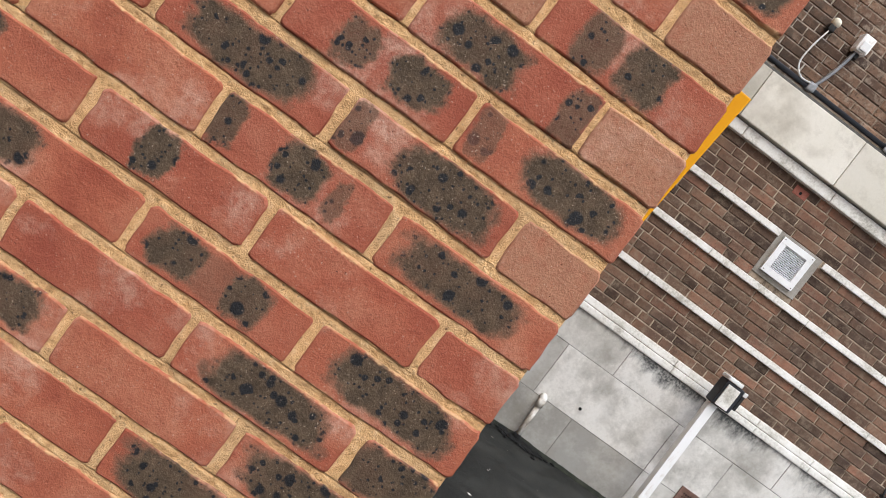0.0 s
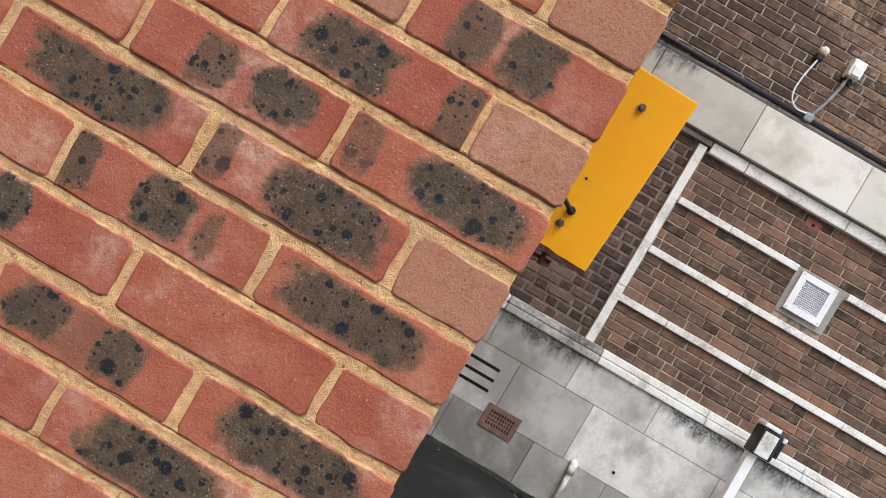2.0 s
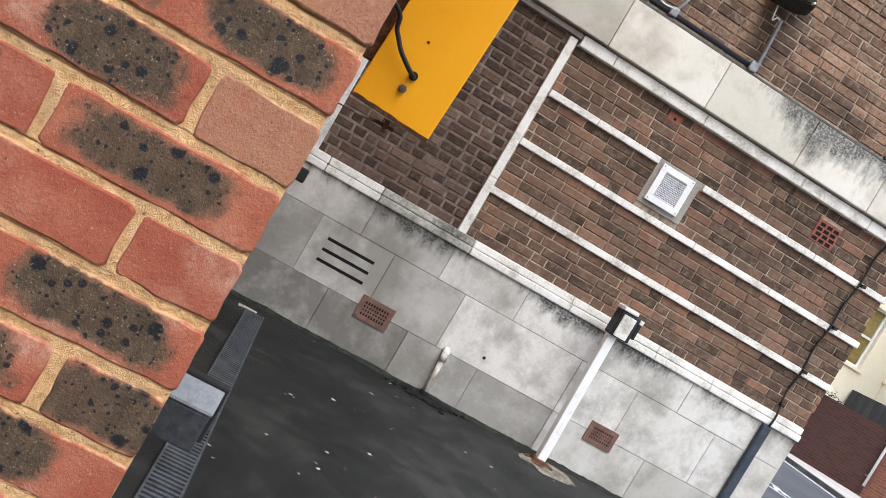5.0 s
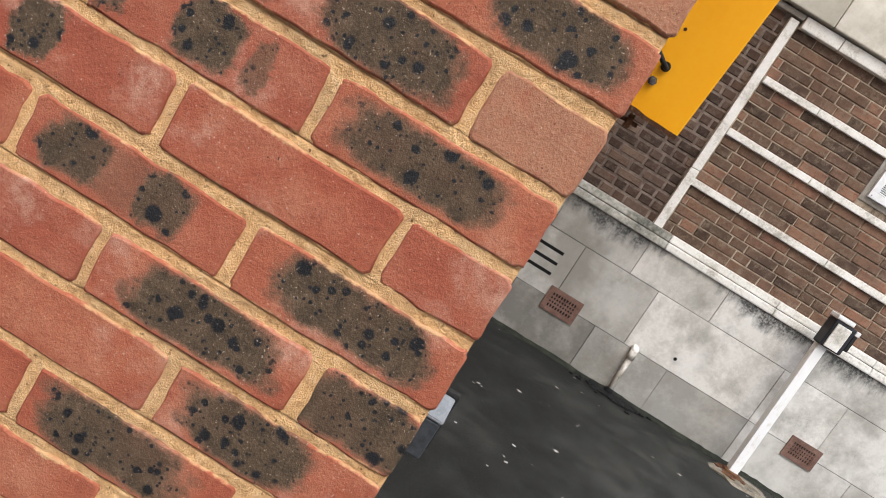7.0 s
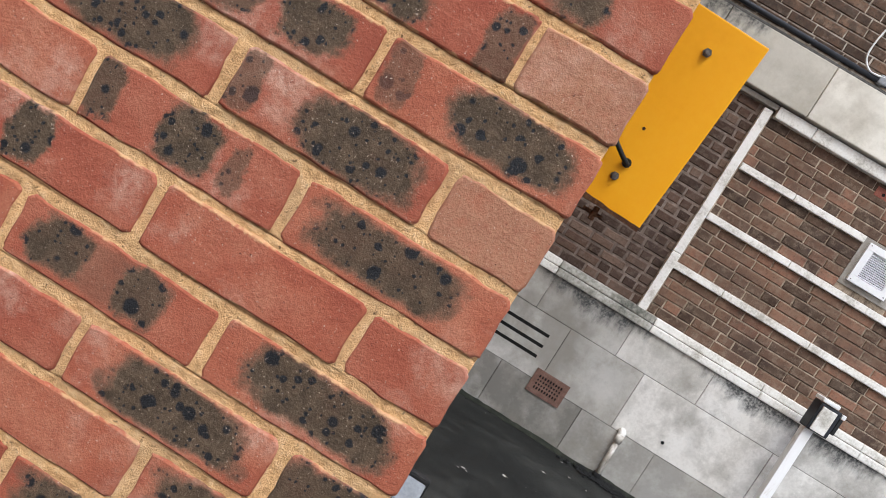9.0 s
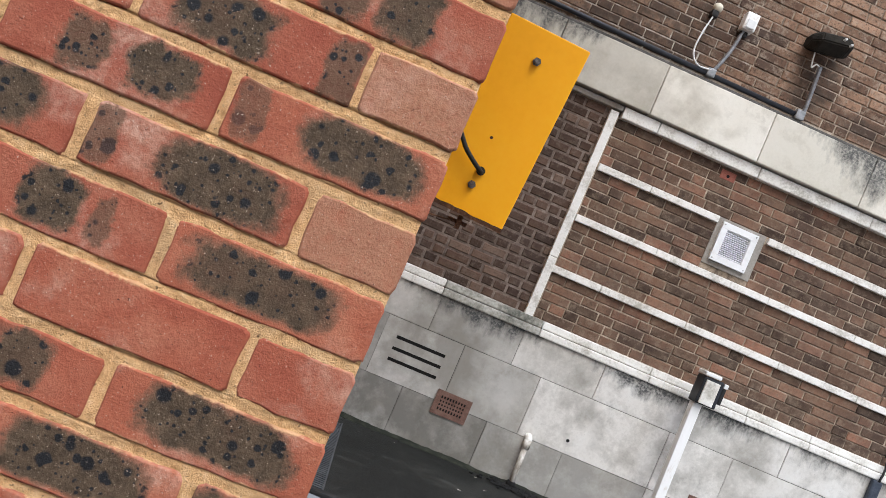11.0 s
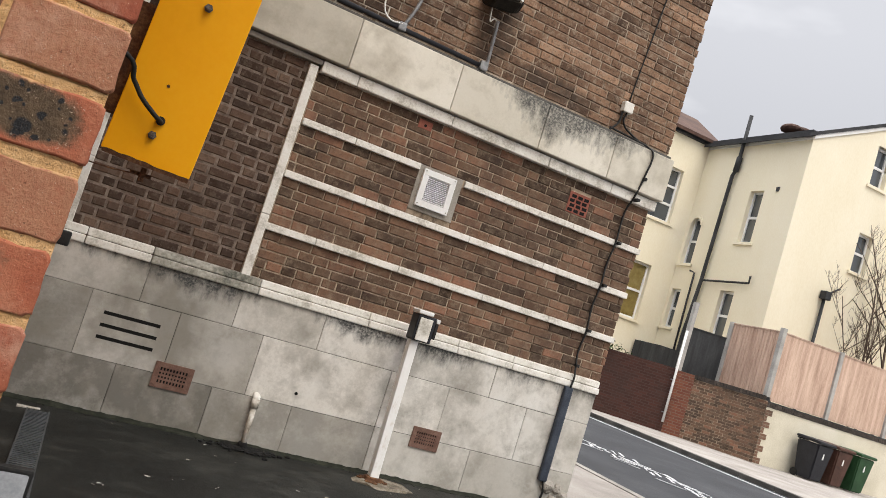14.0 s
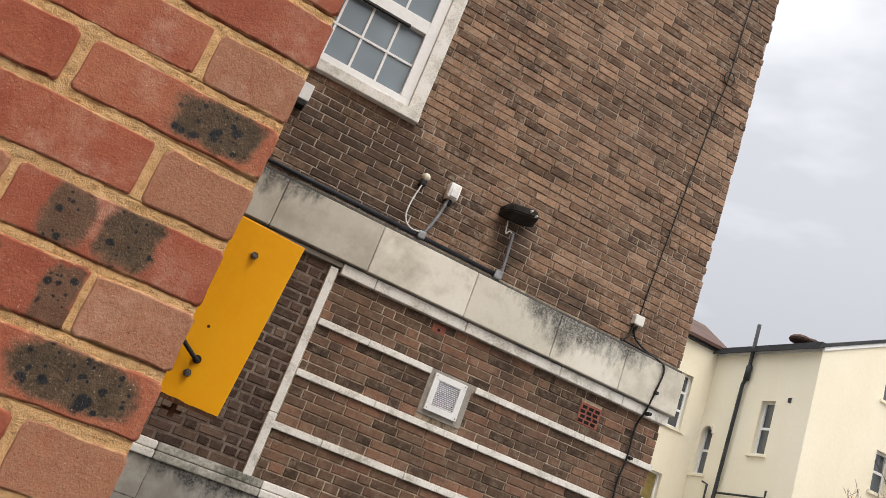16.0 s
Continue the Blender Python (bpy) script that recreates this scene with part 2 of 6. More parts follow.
def old_brick(name, stops, blot, spread=0.35, blot_scale=2.0, smear=(0.3, 0.24, 0.18), wipe=0.5, pit=0.4, soot_most=0.6, sooty=()):
    """Weathered far brick: each one its own tone."""
    k = Nodes(name, 0.9, 0, 0.2)
    pos = k.coords()
    rnd = k.n("ShaderNodeObjectInfo").outputs["Random"]
    isl = k.n("ShaderNodeNewGeometry").outputs["Random Per Island"]
    f = k.math("FRACT", k.math("ADD", rnd, isl))
    col = k.ramp(f, *stops)
    mid, fine = k.noise(pos, 14, 5, 0.65), k.noise(pos, 60, 6, 0.75)
    col = k.mix(k.ramp(mid, (0.38, 0.0), (0.68, spread)), col, blot)
    col = k.mix(k.ramp(fine, (0.50, 0.0), (0.64, pit)), col, (0.04, 0.028, 0.021))
    soot = k.ramp(k.noise(pos, blot_scale, 6, 0.65), (0.46, 0.0), (0.66, soot_most))
    col = k.mix(soot, col, (0.055, 0.038, 0.032))
    wiped = k.math("MULTIPLY", k.ramp(k.noise(pos, 24, 6, 0.75), (0.51, 0.0), (0.62, wipe)), k.ramp(fine, (0.3, 0.4), (0.6, 1.0)))
    col = k.mix(wiped, col, smear)
    if sooty:
        col = k.mix(k.math("MULTIPLY", blot_mask(k, pos, sooty), k.ramp(mid, (0.35, 0.45), (0.6, 0.85))), col, (0.052, 0.038, 0.030))
    h = k.math("ADD", fine, k.math("MULTIPLY", mid, 1.5))
    return k.done(col, h, 0.5, 0.006)


def lime_pointing(name, dark, mid, light, pale=()):
    """Flush old pointing, washed whiter in some stretches."""
    k = Nodes(name, 0.95, 0, 0.15)
    pos = k.coords()
    a, b = k.noise(pos, 1.6, 6, 0.65), k.noise(pos, 22, 5, 0.7)
    f = k.math("ADD", k.math("MULTIPLY", a, 0.5), k.math("MULTIPLY", b, 0.5))
    col = k.ramp(f, (0.36, dark), (0.5, mid), (0.62, light))
    if pale:
        col = k.mix(k.math("MULTIPLY", blot_mask(k, pos, pale), k.ramp(b, (0.42, 0.0), (0.60, 0.75))), col, (0.48, 0.45, 0.40))
    return k.done(col, b, 0.5, 0.004)


def stone(name, dark, mid, light, stain_top, stain_depth, stain=0.8, drips=True, grime=(0.235, 0.218, 0.185), dirt=0.48, mossy=()):
    """Weathered stone with black growth that hangs down from its top edge."""
    k = Nodes(name, 0.85, 0, 0.25)
    pos = k.coords()
    big, fine = k.noise(pos, 1.6, 5, 0.6), k.noise(pos, 55, 4, 0.7)
    f = k.math("ADD", k.math("MULTIPLY", big, 0.75), k.math("MULTIPLY", fine, 0.25))
    col = k.ramp(f, (0.33, dark), (0.5, mid), (0.67, light))
    rnd = k.n("ShaderNodeObjectInfo").outputs["Random"]
    col = k.mix(k.ramp(rnd, (0.0, 0.0), (1.0, 0.6)), col, (dark[0] * 0.9, dark[1] * 0.9, dark[2] * 0.88))
    sp = k.n("ShaderNodeSeparateXYZ")
    k.l(pos, sp.inputs["Vector"])
    down = k.math("DIVIDE", k.math("SUBTRACT", stain_top, sp.outputs["Z"]), stain_depth)
    streak = k.noise(k.scaled(pos, (7, 1, 2.6) if drips else (3, 1, 3)), 2.0, 5, 0.65)
    patch = k.ramp(k.noise(pos, 1.3, 4), (0.36, 0.0), (0.62, 1.0))
    hang = k.math("SUBTRACT", k.math("ADD", k.math("MULTIPLY", streak, 1.9), k.math("MULTIPLY", patch, 0.75)), k.math("ADD", down, 0.85))
    if mossy:
        hang = k.math("ADD", hang, k.math("SUBTRACT", k.math("MULTIPLY", blot_mask(k, pos, mossy, 0.5), 0.95), 0.62))
    spk = k.noise(pos, 55, 5, 0.7)
    damp = k.ramp(k.noise(pos, 1.9, 6, 0.62), (dirt, 0.0), (dirt + 0.18, 0.7))
    col = k.mix(damp, col, grime)
    # darkening amount stored per stone piece, broken up by noise
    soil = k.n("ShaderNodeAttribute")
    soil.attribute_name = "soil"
    piece_dark = k.math("MULTIPLY", soil.outputs["Fac"], k.ramp(k.noise(pos, 4.5, 6, 0.7), (0.34, 0.6), (0.56, 1.0)))
    col = k.mix(piece_dark, col, tuple(g * 0.5 for g in grime))
    cloud = k.math("MULTIPLY", k.ramp(k.noise(pos, 5.5, 6, 0.7), (dirt, 0.0), (dirt + 0.18, 0.6)), k.ramp(spk, (0.3, 0.3), (0.6, 1.0)))
    col = k.mix(cloud, col, tuple(g * 1.05 for g in grime))
    grow = k.math("MULTIPLY", k.ramp(k.math("ADD", hang, 0.12), (0.0, 0.0), (0.62, stain)), k.ramp(spk, (0.34, 0.45), (0.56, 1.0)))
    col = k.mix(grow, col, (0.040, 0.043, 0.045))
    pit = k.ramp(k.noise(pos, 240, 2, 0.8), (0.68, 0.0), (0.78, 0.6))
    col = k.mix(pit, col, (0.09, 0.085, 0.075))
    return k.done(col, fine, 0.25, 0.003)


def street_brick(name, c1, c2, mortar):
    k = Nodes(name, 0.9, 0, 0.2)
    obj = k.coords("Object")
    b = k.n("ShaderNodeTexBrick", Scale=1.0, Mortar_Size=0.008, Brick_Width=0.225, Row_Height=0.075, Bias=0.1)
    b.inputs["Color1"].default_value, b.inputs["Color2"].default_value, b.inputs["Mortar"].default_value = (*c1, 1), (*c2, 1), (*mortar, 1)
    sp, cb = k.n("ShaderNodeSeparateXYZ"), k.n("ShaderNodeCombineXYZ")
    k.l(obj, sp.inputs["Vector"])
    k.l(sp.outputs["X"], cb.inputs["X"])
    k.l(sp.outputs["Z"], cb.inputs["Y"])
    k.l(cb.outputs["Vector"], b.inputs["Vector"])
    pos = k.coords()
    col = k.mix(k.ramp(k.noise(pos, 1.2, 5, 0.6), (0.45, 0.0), (0.7, 0.55)), b.outputs["Color"], (0.05, 0.035, 0.03))
    col = k.mix(k.ramp(k.noise(pos, 9, 4, 0.7), (0.5, 0.0), (0.75, 0.4)), col, mortar)
    return k.done(col, b.outputs["Fac"], -0.4, 0.01)


def damp_tarmac():
    k = Nodes("dark_damp_tarmac", 0.6, 0, 0.22)
    pos = k.coords()
    big, mid, grain, chip = k.noise(pos, 1.1, 6, 0.65), k.noise(pos, 7, 6, 0.7), k.noise(pos, 95, 3, 0.8), k.noise(pos, 210, 2, 0.8)
    col = k.ramp(k.math("ADD", k.math("MULTIPLY", big, 0.6), k.math("MULTIPLY", mid, 0.4)), (0.41, (0.0035, 0.004, 0.0036)), (0.5, (0.0105, 0.0113, 0.0098)), (0.59, (0.034, 0.034, 0.030)))
    col = k.mix(k.ramp(grain, (0.48, 0.0), (0.72, 0.6)), col, (0.048, 0.047, 0.041))
    col = k.mix(k.ramp(grain, (0.32, 0.7), (0.46, 0.0)), col, (0.008, 0.008, 0.008))
    col = k.mix(k.ramp(chip, (0.68, 0.0), (0.74, 0.7)), col, (0.15, 0.14, 0.12))
    h = k.math("ADD", grain, k.math("MULTIPLY", chip, 0.6))
    return k.done(col, h, 0.7, 0.006, k.math("ADD", k.math("MULTIPLY", mid, 0.5), 0.40))


def clear_glass(name, tint, rough=0.03):
    k = Nodes(name, rough, 0, 0.6)
    pos = k.coords()
    col = k.ramp(k.noise(pos, 1.3, 2), (0.35, tint), (0.7, tuple(c * 1.6 for c in tint)))
    k.b.inputs["Coat Weight"].default_value = 0.6
    k.b.inputs["Coat Roughness"].default_value = 0.02
    return k.done(col)


M_BRICK, M_MORTAR = near_brick(), sandy_mortar()
M_PANEL = old_brick("brown_panel_brick", ((0.0, (0.038, 0.023, 0.016)), (0.25, (0.085, 0.050, 0.034)), (0.6, (0.165, 0.094, 0.061)), (0.85, (0.23, 0.124, 0.080)), (1.0, (0.30, 0.142, 0.09))), (0.21, 0.15, 0.108), 0.5, 2.6, (0.30, 0.235, 0.17), 0.4, 0.4)
M_UPPER = old_brick("upper_wall_brick", ((0.0, (0.070, 0.040, 0.028)), (0.25, (0.165, 0.093, 0.060)), (0.7, (0.285, 0.165, 0.104)), (1.0, (0.42, 0.255, 0.165))), (0.30, 0.195, 0.128), 0.4, 1.3, (0.42, 0.34, 0.26), 0.55, 0.75, 0.6, ((0.85, 3.32, 0.75, 0.55), (2.20, 3.33, 0.22, 0.32), (2.75, 3.14, 0.5, 0.1)))
M_DARK = old_brick("dark_sooty_brick", ((0.0, (0.036, 0.021, 0.015)), (0.4, (0.068, 0.040, 0.028)), (0.75, (0.115, 0.068, 0.048)), (1.0, (0.18, 0.12, 0.088))), (0.12, 0.085, 0.066), 0.4, 2.0, (0.19, 0.15, 0.12), 0.4)
M_JOINT = lime_pointing("tan_pointing", (0.10, 0.076, 0.056), (0.32, 0.252, 0.185), (0.52, 0.43, 0.33))
M_JOINT_UP = lime_pointing("upper_wall_pointing", (0.10, 0.076, 0.058), (0.33, 0.26, 0.195), (0.52, 0.44, 0.35), ((0.95, 3.35, 0.9, 0.6),))
M_JOINT_DK = lime_pointing("wide_grey_pointing", (0.08, 0.060, 0.049), (0.175, 0.134, 0.110), (0.29, 0.235, 0.198))
M_SLABJOINT = worn("dirty_slab_joint", (0.02, 0.02, 0.018), (0.09, 0.085, 0.075), (0.42, 0.40, 0.36), 1.4, 30, 0.95)
M_PLINTH = stone("pale_grey_plinth_stone", (0.44, 0.415, 0.37), (0.74, 0.71, 0.66), (0.86, 0.845, 0.81), 1.0, 0.17, 0.94, dirt=0.475)
M_FRIEZE = stone("weathered_frieze_stone", (0.54, 0.50, 0.42), (0.74, 0.70, 0.61), (0.83, 0.79, 0.71), 3.0, 0.30, 0.9, grime=(0.36, 0.32, 0.25), dirt=0.53, mossy=((2.95, 3.0, 0.75, 0.55), (0.2, 3.0, 0.6, 0.3)))
M_BAND = worn("white_painted_stone_band", (0.42, 0.39, 0.33), (0.74, 0.715, 0.66), (0.84, 0.825, 0.79), 6, 70, 0.75, bump=0.3)
M_MOULD = worn("grimy_base_moulding", (0.07, 0.075, 0.062), (0.30, 0.29, 0.25), (0.56, 0.54, 0.49), 5, 50, 0.85, bump=0.4)
M_TARMAC = damp_tarmac()
M_ROAD = worn("grey_road_asphalt", (0.024, 0.025, 0.029), (0.042, 0.044, 0.05), (0.072, 0.075, 0.082), 0.8, 90, 0.85, bump=0.4)
M_PAVE = worn("worn_pavement_concrete", (0.22, 0.20, 0.18), (0.33, 0.30, 0.275), (0.43, 0.40, 0.37), 1.2, 60, 0.9)
M_KERB = worn("grey_kerb_stone", (0.20, 0.19, 0.17), (0.32, 0.30, 0.27), (0.42, 0.40, 0.36), 2, 60, 0.9)
M_YELLOW = worn("yellow_enamelled_steel", (0.93, 0.40, 0.005), (0.96, 0.425, 0.007), (0.97, 0.45, 0.011), 5, 90, 0.5, spec=0.2, bump=0.06)
M_RUST = worn("rusted_steel_edge", (0.03, 0.014, 0.008), (0.085, 0.037, 0.018), (0.19, 0.095, 0.042), 40, 200, 0.9, bump=0.6)
M_BLACK = worn("black_rubber", (0.008, 0.008, 0.008), (0.014, 0.014, 0.014), (0.026, 0.025, 0.024), 20, 200, 0.6)
M_BOLT = worn("dull_steel_bolt", (0.06, 0.05, 0.045), (0.14, 0.12, 0.11), (0.25, 0.23, 0.21), 150, 600, 0.45, metal=0.7)
M_WHITE = worn("white_plastic", (0.68, 0.68, 0.67), (0.78, 0.78, 0.77), (0.83, 0.83, 0.82), 3, 40, 0.4, bump=0.05)
M_POST = worn("peeling_white_post_paint", (0.58, 0.51, 0.42), (0.86, 0.855, 0.84), (0.89, 0.89, 0.88), 9, 60, 0.6, stretch=(1, 1, 0.35))
M_STUB = worn("flaking_stub_paint", (0.03, 0.026, 0.02), (0.42, 0.38, 0.32), (0.70, 0.67, 0.62), 16, 50, 0.8, stretch=(1, 1, 0.5))
M_GREYLT = worn("smooth_grey_fitting_plastic", (0.10, 0.11, 0.12), (0.15, 0.16, 0.17), (0.20, 0.21, 0.22), 30, 200, 0.32, spec=0.5, bump=0.05)
M_STEEL = worn("grey_conduit_steel", (0.13, 0.135, 0.14), (0.23, 0.235, 0.245), (0.33, 0.335, 0.345), 12, 90, 0.5, metal=0.4)
M_GRATE = worn("galvanised_grating", (0.035, 0.04, 0.045), (0.075, 0.083, 0.092), (0.13, 0.14, 0.15), 8, 90, 0.45, metal=0.3)
# near-black for the shade inside holes and gaps, and for wet debris
M_VOID = worn("dark_void", (0.004, 0.004, 0.004), (0.008, 0.008, 0.008), (0.013, 0.012, 0.012), 5, 60, 0.95)
M_TERRA = worn("terracotta_air_brick", (0.10, 0.055, 0.042), (0.165, 0.092, 0.07), (0.22, 0.135, 0.105), 12, 120, 0.85)
M_REDTERRA = worn("red_air_brick", (0.19, 0.062, 0.045), (0.26, 0.085, 0.06), (0.31, 0.12, 0.085), 15, 120, 0.85)
M_CEMENT = worn("grey_cement_patch", (0.22, 0.195, 0.165), (0.30, 0.275, 0.24), (0.38, 0.355, 0.32), 6, 80, 0.95, bump=0.5)
M_BLUE = worn("blue_black_painted_steel", (0.022, 0.028, 0.042), (0.038, 0.048, 0.068), (0.065, 0.078, 0.10), 7, 90, 0.5)
M_RENDER = worn("cream_painted_render", (0.77, 0.69, 0.51), (0.82, 0.75, 0.585), (0.86, 0.80, 0.65), 0.45, 25, 0.85, bump=0.25, stretch=(1, 1, 0.5))
M_WRENDER = worn("off_white_boundary_render", (0.52, 0.475, 0.37), (0.66, 0.615, 0.50), (0.74, 0.70, 0.60), 0.8, 30, 0.85)
M_ROOF = worn("brown_roof_tile", (0.05, 0.028, 0.022), (0.09, 0.05, 0.038), (0.13, 0.08, 0.06), 1.2, 12, 0.85)
M_SLATE = worn("dark_roof_edge", (0.018, 0.019, 0.021), (0.035, 0.036, 0.039), (0.06, 0.06, 0.063), 2, 20, 0.7)
M_UPVC = worn("white_window_frame", (0.70, 0.70, 0.69), (0.78, 0.78, 0.77), (0.82, 0.82, 0.82), 2, 30, 0.35, bump=0.03)
M_GLASS = clear_glass("window_glass", (0.045, 0.052, 0.06))
# the pale blue base colour paints in the sky's reflection
M_GLASSN = clear_glass("reflecting_window_glass", (0.15, 0.185, 0.21), 0.02)
M_BLIND = worn("yellowed_net_behind_glass", (0.14, 0.10, 0.03), (0.22, 0.165, 0.055), (0.30, 0.24, 0.10), 1.5, 8, 0.3)
M_FENCE = worn("pinkish_fence_timber", (0.36, 0.235, 0.175), (0.55, 0.39, 0.305), (0.70, 0.53, 0.43), 1.2, 18, 0.85, stretch=(6, 6, 0.5))
M_DKFENCE = worn("dark_stained_fence", (0.02, 0.021, 0.023), (0.04, 0.042, 0.045), (0.065, 0.067, 0.07), 1.5, 25, 0.85, stretch=(5, 5, 0.6))
M_CONC = worn("concrete_fence_post", (0.27, 0.26, 0.245), (0.38, 0.37, 0.35), (0.48, 0.47, 0.45), 3, 50, 0.9)
M_BARK = worn("grey_brown_bark", (0.045, 0.03, 0.022), (0.085, 0.058, 0.042), (0.14, 0.10, 0.075), 6, 60, 0.9)
M_BIN_BK = worn("black_bin_plastic", (0.010, 0.011, 0.014), (0.018, 0.019, 0.024), (0.03, 0.03, 0.036), 4, 40, 0.5)
M_BIN_BR = worn("brown_bin_plastic", (0.045, 0.022, 0.016), (0.075, 0.036, 0.026), (0.10, 0.052, 0.04), 4, 40, 0.5)
M_BIN_GR = worn("green_bin_plastic", (0.012, 0.04, 0.016), (0.02, 0.065, 0.026), (0.035, 0.09, 0.04), 4, 40, 0.5)
M_RED_WALL = street_brick("red_street_brick", (0.078, 0.031, 0.024), (0.050, 0.023, 0.019), (0.070, 0.045, 0.037))
M_ORANGE = street_brick("orange_pier_brick", (0.20, 0.07, 0.042), (0.14, 0.048, 0.033), (0.18, 0.12, 0.09))
M_OLD_WALL = street_brick("weathered_street_brick", (0.20, 0.11, 0.075), (0.11, 0.062, 0.045), (0.25, 0.20, 0.15))
M_PAD = worn("brown_dirt_covered_concrete", (0.045, 0.036, 0.027), (0.17, 0.145, 0.11), (0.34, 0.31, 0.26), 14, 90, 0.95, bump=0.7)
# dark stone for the far kerb, and for the painted shadow line on the frieze
M_KERB_DK = worn("dark_wet_kerb_stone", (0.04, 0.038, 0.035), (0.085, 0.08, 0.073), (0.16, 0.15, 0.135), 2, 60, 0.85)
M_COPING = worn("sooty_coping_brick", (0.022, 0.018, 0.016), (0.05, 0.040, 0.034), (0.11, 0.088, 0.074), 4, 40, 0.9)
M_PAINT = worn("worn_white_road_paint", (0.40, 0.41, 0.42), (0.62, 0.63, 0.64), (0.74, 0.75, 0.76), 6, 60, 0.8)
M_LEAF = worn("dry_pale_litter", (0.30, 0.27, 0.22), (0.48, 0.45, 0.40), (0.62, 0.60, 0.55), 20, 80, 0.9)
M_MOSS = worn("dull_green_weed", (0.02, 0.035, 0.012), (0.045, 0.07, 0.022), (0.075, 0.10, 0.04), 10, 80, 0.9)
M_FOOT_DK = worn("dark_grit_and_moss", (0.006, 0.007, 0.005), (0.016, 0.018, 0.012), (0.04, 0.042, 0.03), 20, 120, 0.95)


# ---- building helpers ----
origin = {}


def thing(name, at, label, category, group="", kind=""):
    ob = new(name)
    ob.location = at
    origin[ob] = Vector(at)
    return tagged(ob, label, category, group, kind)


def mesh_of(bm, name, mat, smooth=False):
    bmesh.ops.recalc_face_normals(bm, faces=bm.faces)
    me = bpy.data.meshes.new(name)
    bm.to_mesh(me)
    bm.free()
    if smooth:
        for p in me.polygons:
            p.use_smooth = True
    me.materials.append(mat)
    return me


def part(name, bm, mat, parent=None, label="", smooth=False):
    """One mesh object from a bmesh in world metres, under a thing or a part."""
    base = origin[parent] if parent else Vector((0, 0, 0))
    bmesh.ops.translate(bm, verts=bm.verts, vec=-base)
    ob = new(name, mesh_of(bm, name, mat, smooth))
    origin[ob] = base
    if parent:
        ob.parent = parent
        if not (parent.type == "EMPTY"):
            ob.matrix_parent_inverse = Matrix.Identity(4)
    if label:
        ob["label"] = label
    return ob


def box(x0, y0, z0, x1, y1, z1, bev=0.0, bm=None):
    own = bmesh.new()
    bmesh.ops.create_cube(own, size=1)
    for v in own.verts:
        v.co = Vector(((x0 + x1) / 2 + v.co.x * (x1 - x0), (y0 + y1) / 2 + v.co.y * (y1 - y0), (z0 + z1) / 2 + v.co.z * (z1 - z0)))
    if bev:
        bmesh.ops.bevel(own, geom=own.edges[:], offset=bev, segments=2, affect="EDGES", profile=0.6)
    return own if bm is None else joined(bm, own)


def joined(bm, other):
    me = bpy.data.meshes.new("tmp")
    other.to_mesh(me)
    other.free()
    bm.from_mesh(me)
    bpy.data.meshes.remove(me)
    return bm


def tube(points, r, n=8, bm=None, r2=None):
    """A round tube along points, tapering from r to r2."""
    bm = bm or bmesh.new()
    pts = [Vector(p) for p in points]
    r2 = r if r2 is None else r2
    rings = []
    side = None
    for i, p in enumerate(pts):
        d = (pts[min(i + 1, len(pts) - 1)] - pts[max(i - 1, 0)]).normalized()
        if side is None:
            side = d.cross(Vector((0, 0, 1)) if abs(d.z) < 0.9 else Vector((1, 0, 0))).normalized()
        side = (side - d * side.dot(d)).normalized()
        up = d.cross(side)
        q = r + (r2 - r) * i / max(1, len(pts) - 1)
        rings.append([bm.verts.new(p + (side * math.cos(a) + up * math.sin(a)) * q) for a in (2 * math.pi * j / n for j in range(n))])
    for a, b in zip(rings, rings[1:]):
        for j in range(n):
            bm.faces.new((a[j], a[(j + 1) % n], b[(j + 1) % n], b[j]))
    bm.faces.new(rings[0][::-1])
    bm.faces.new(rings[-1])
    return bm


def smooth_path(points, steps=6):
    """Catmull-Rom through points."""
    p = [Vector(q) for q in points]
    p = [p[0] * 2 - p[1], *p, p[-1] * 2 - p[-2]]
    out = []
    for i in range(1, len(p) - 2):
        for s in range(steps):
            t = s / steps
            out.append(0.5 * ((2 * p[i]) + (p[i + 1] - p[i - 1]) * t + (2 * p[i - 1] - 5 * p[i] + 4 * p[i + 1] - p[i + 2]) * t * t + (3 * p[i] - p[i - 1] - 3 * p[i + 1] + p[i + 2]) * t ** 3))
    return out + [p[-2]]


# ---- ground, road and pavements ----
GATE = 5.85     # near kerb line
FAR_KERB = 12.3


def ground_sheet():
    bm = bmesh.new()
    xs = [-600, -60, -8, -3, 0, 1, 2, 3, 4, 60, 600]
    ys = [-600, -60, -8, 0, 2, 4, 6, 60, 600]
    grid = [[bm.verts.new((x, y, 0)) for x in xs] for y in ys]
    for a, b in zip(grid, grid[1:]):
        for i in range(len(xs) - 1):
            bm.faces.new((a[i], a[i + 1], b[i + 1], b[i]))
    return tagged(part("ground", bm, M_TARMAC), "dark damp tarmac yard with pale specks", "ground", kind="structure")


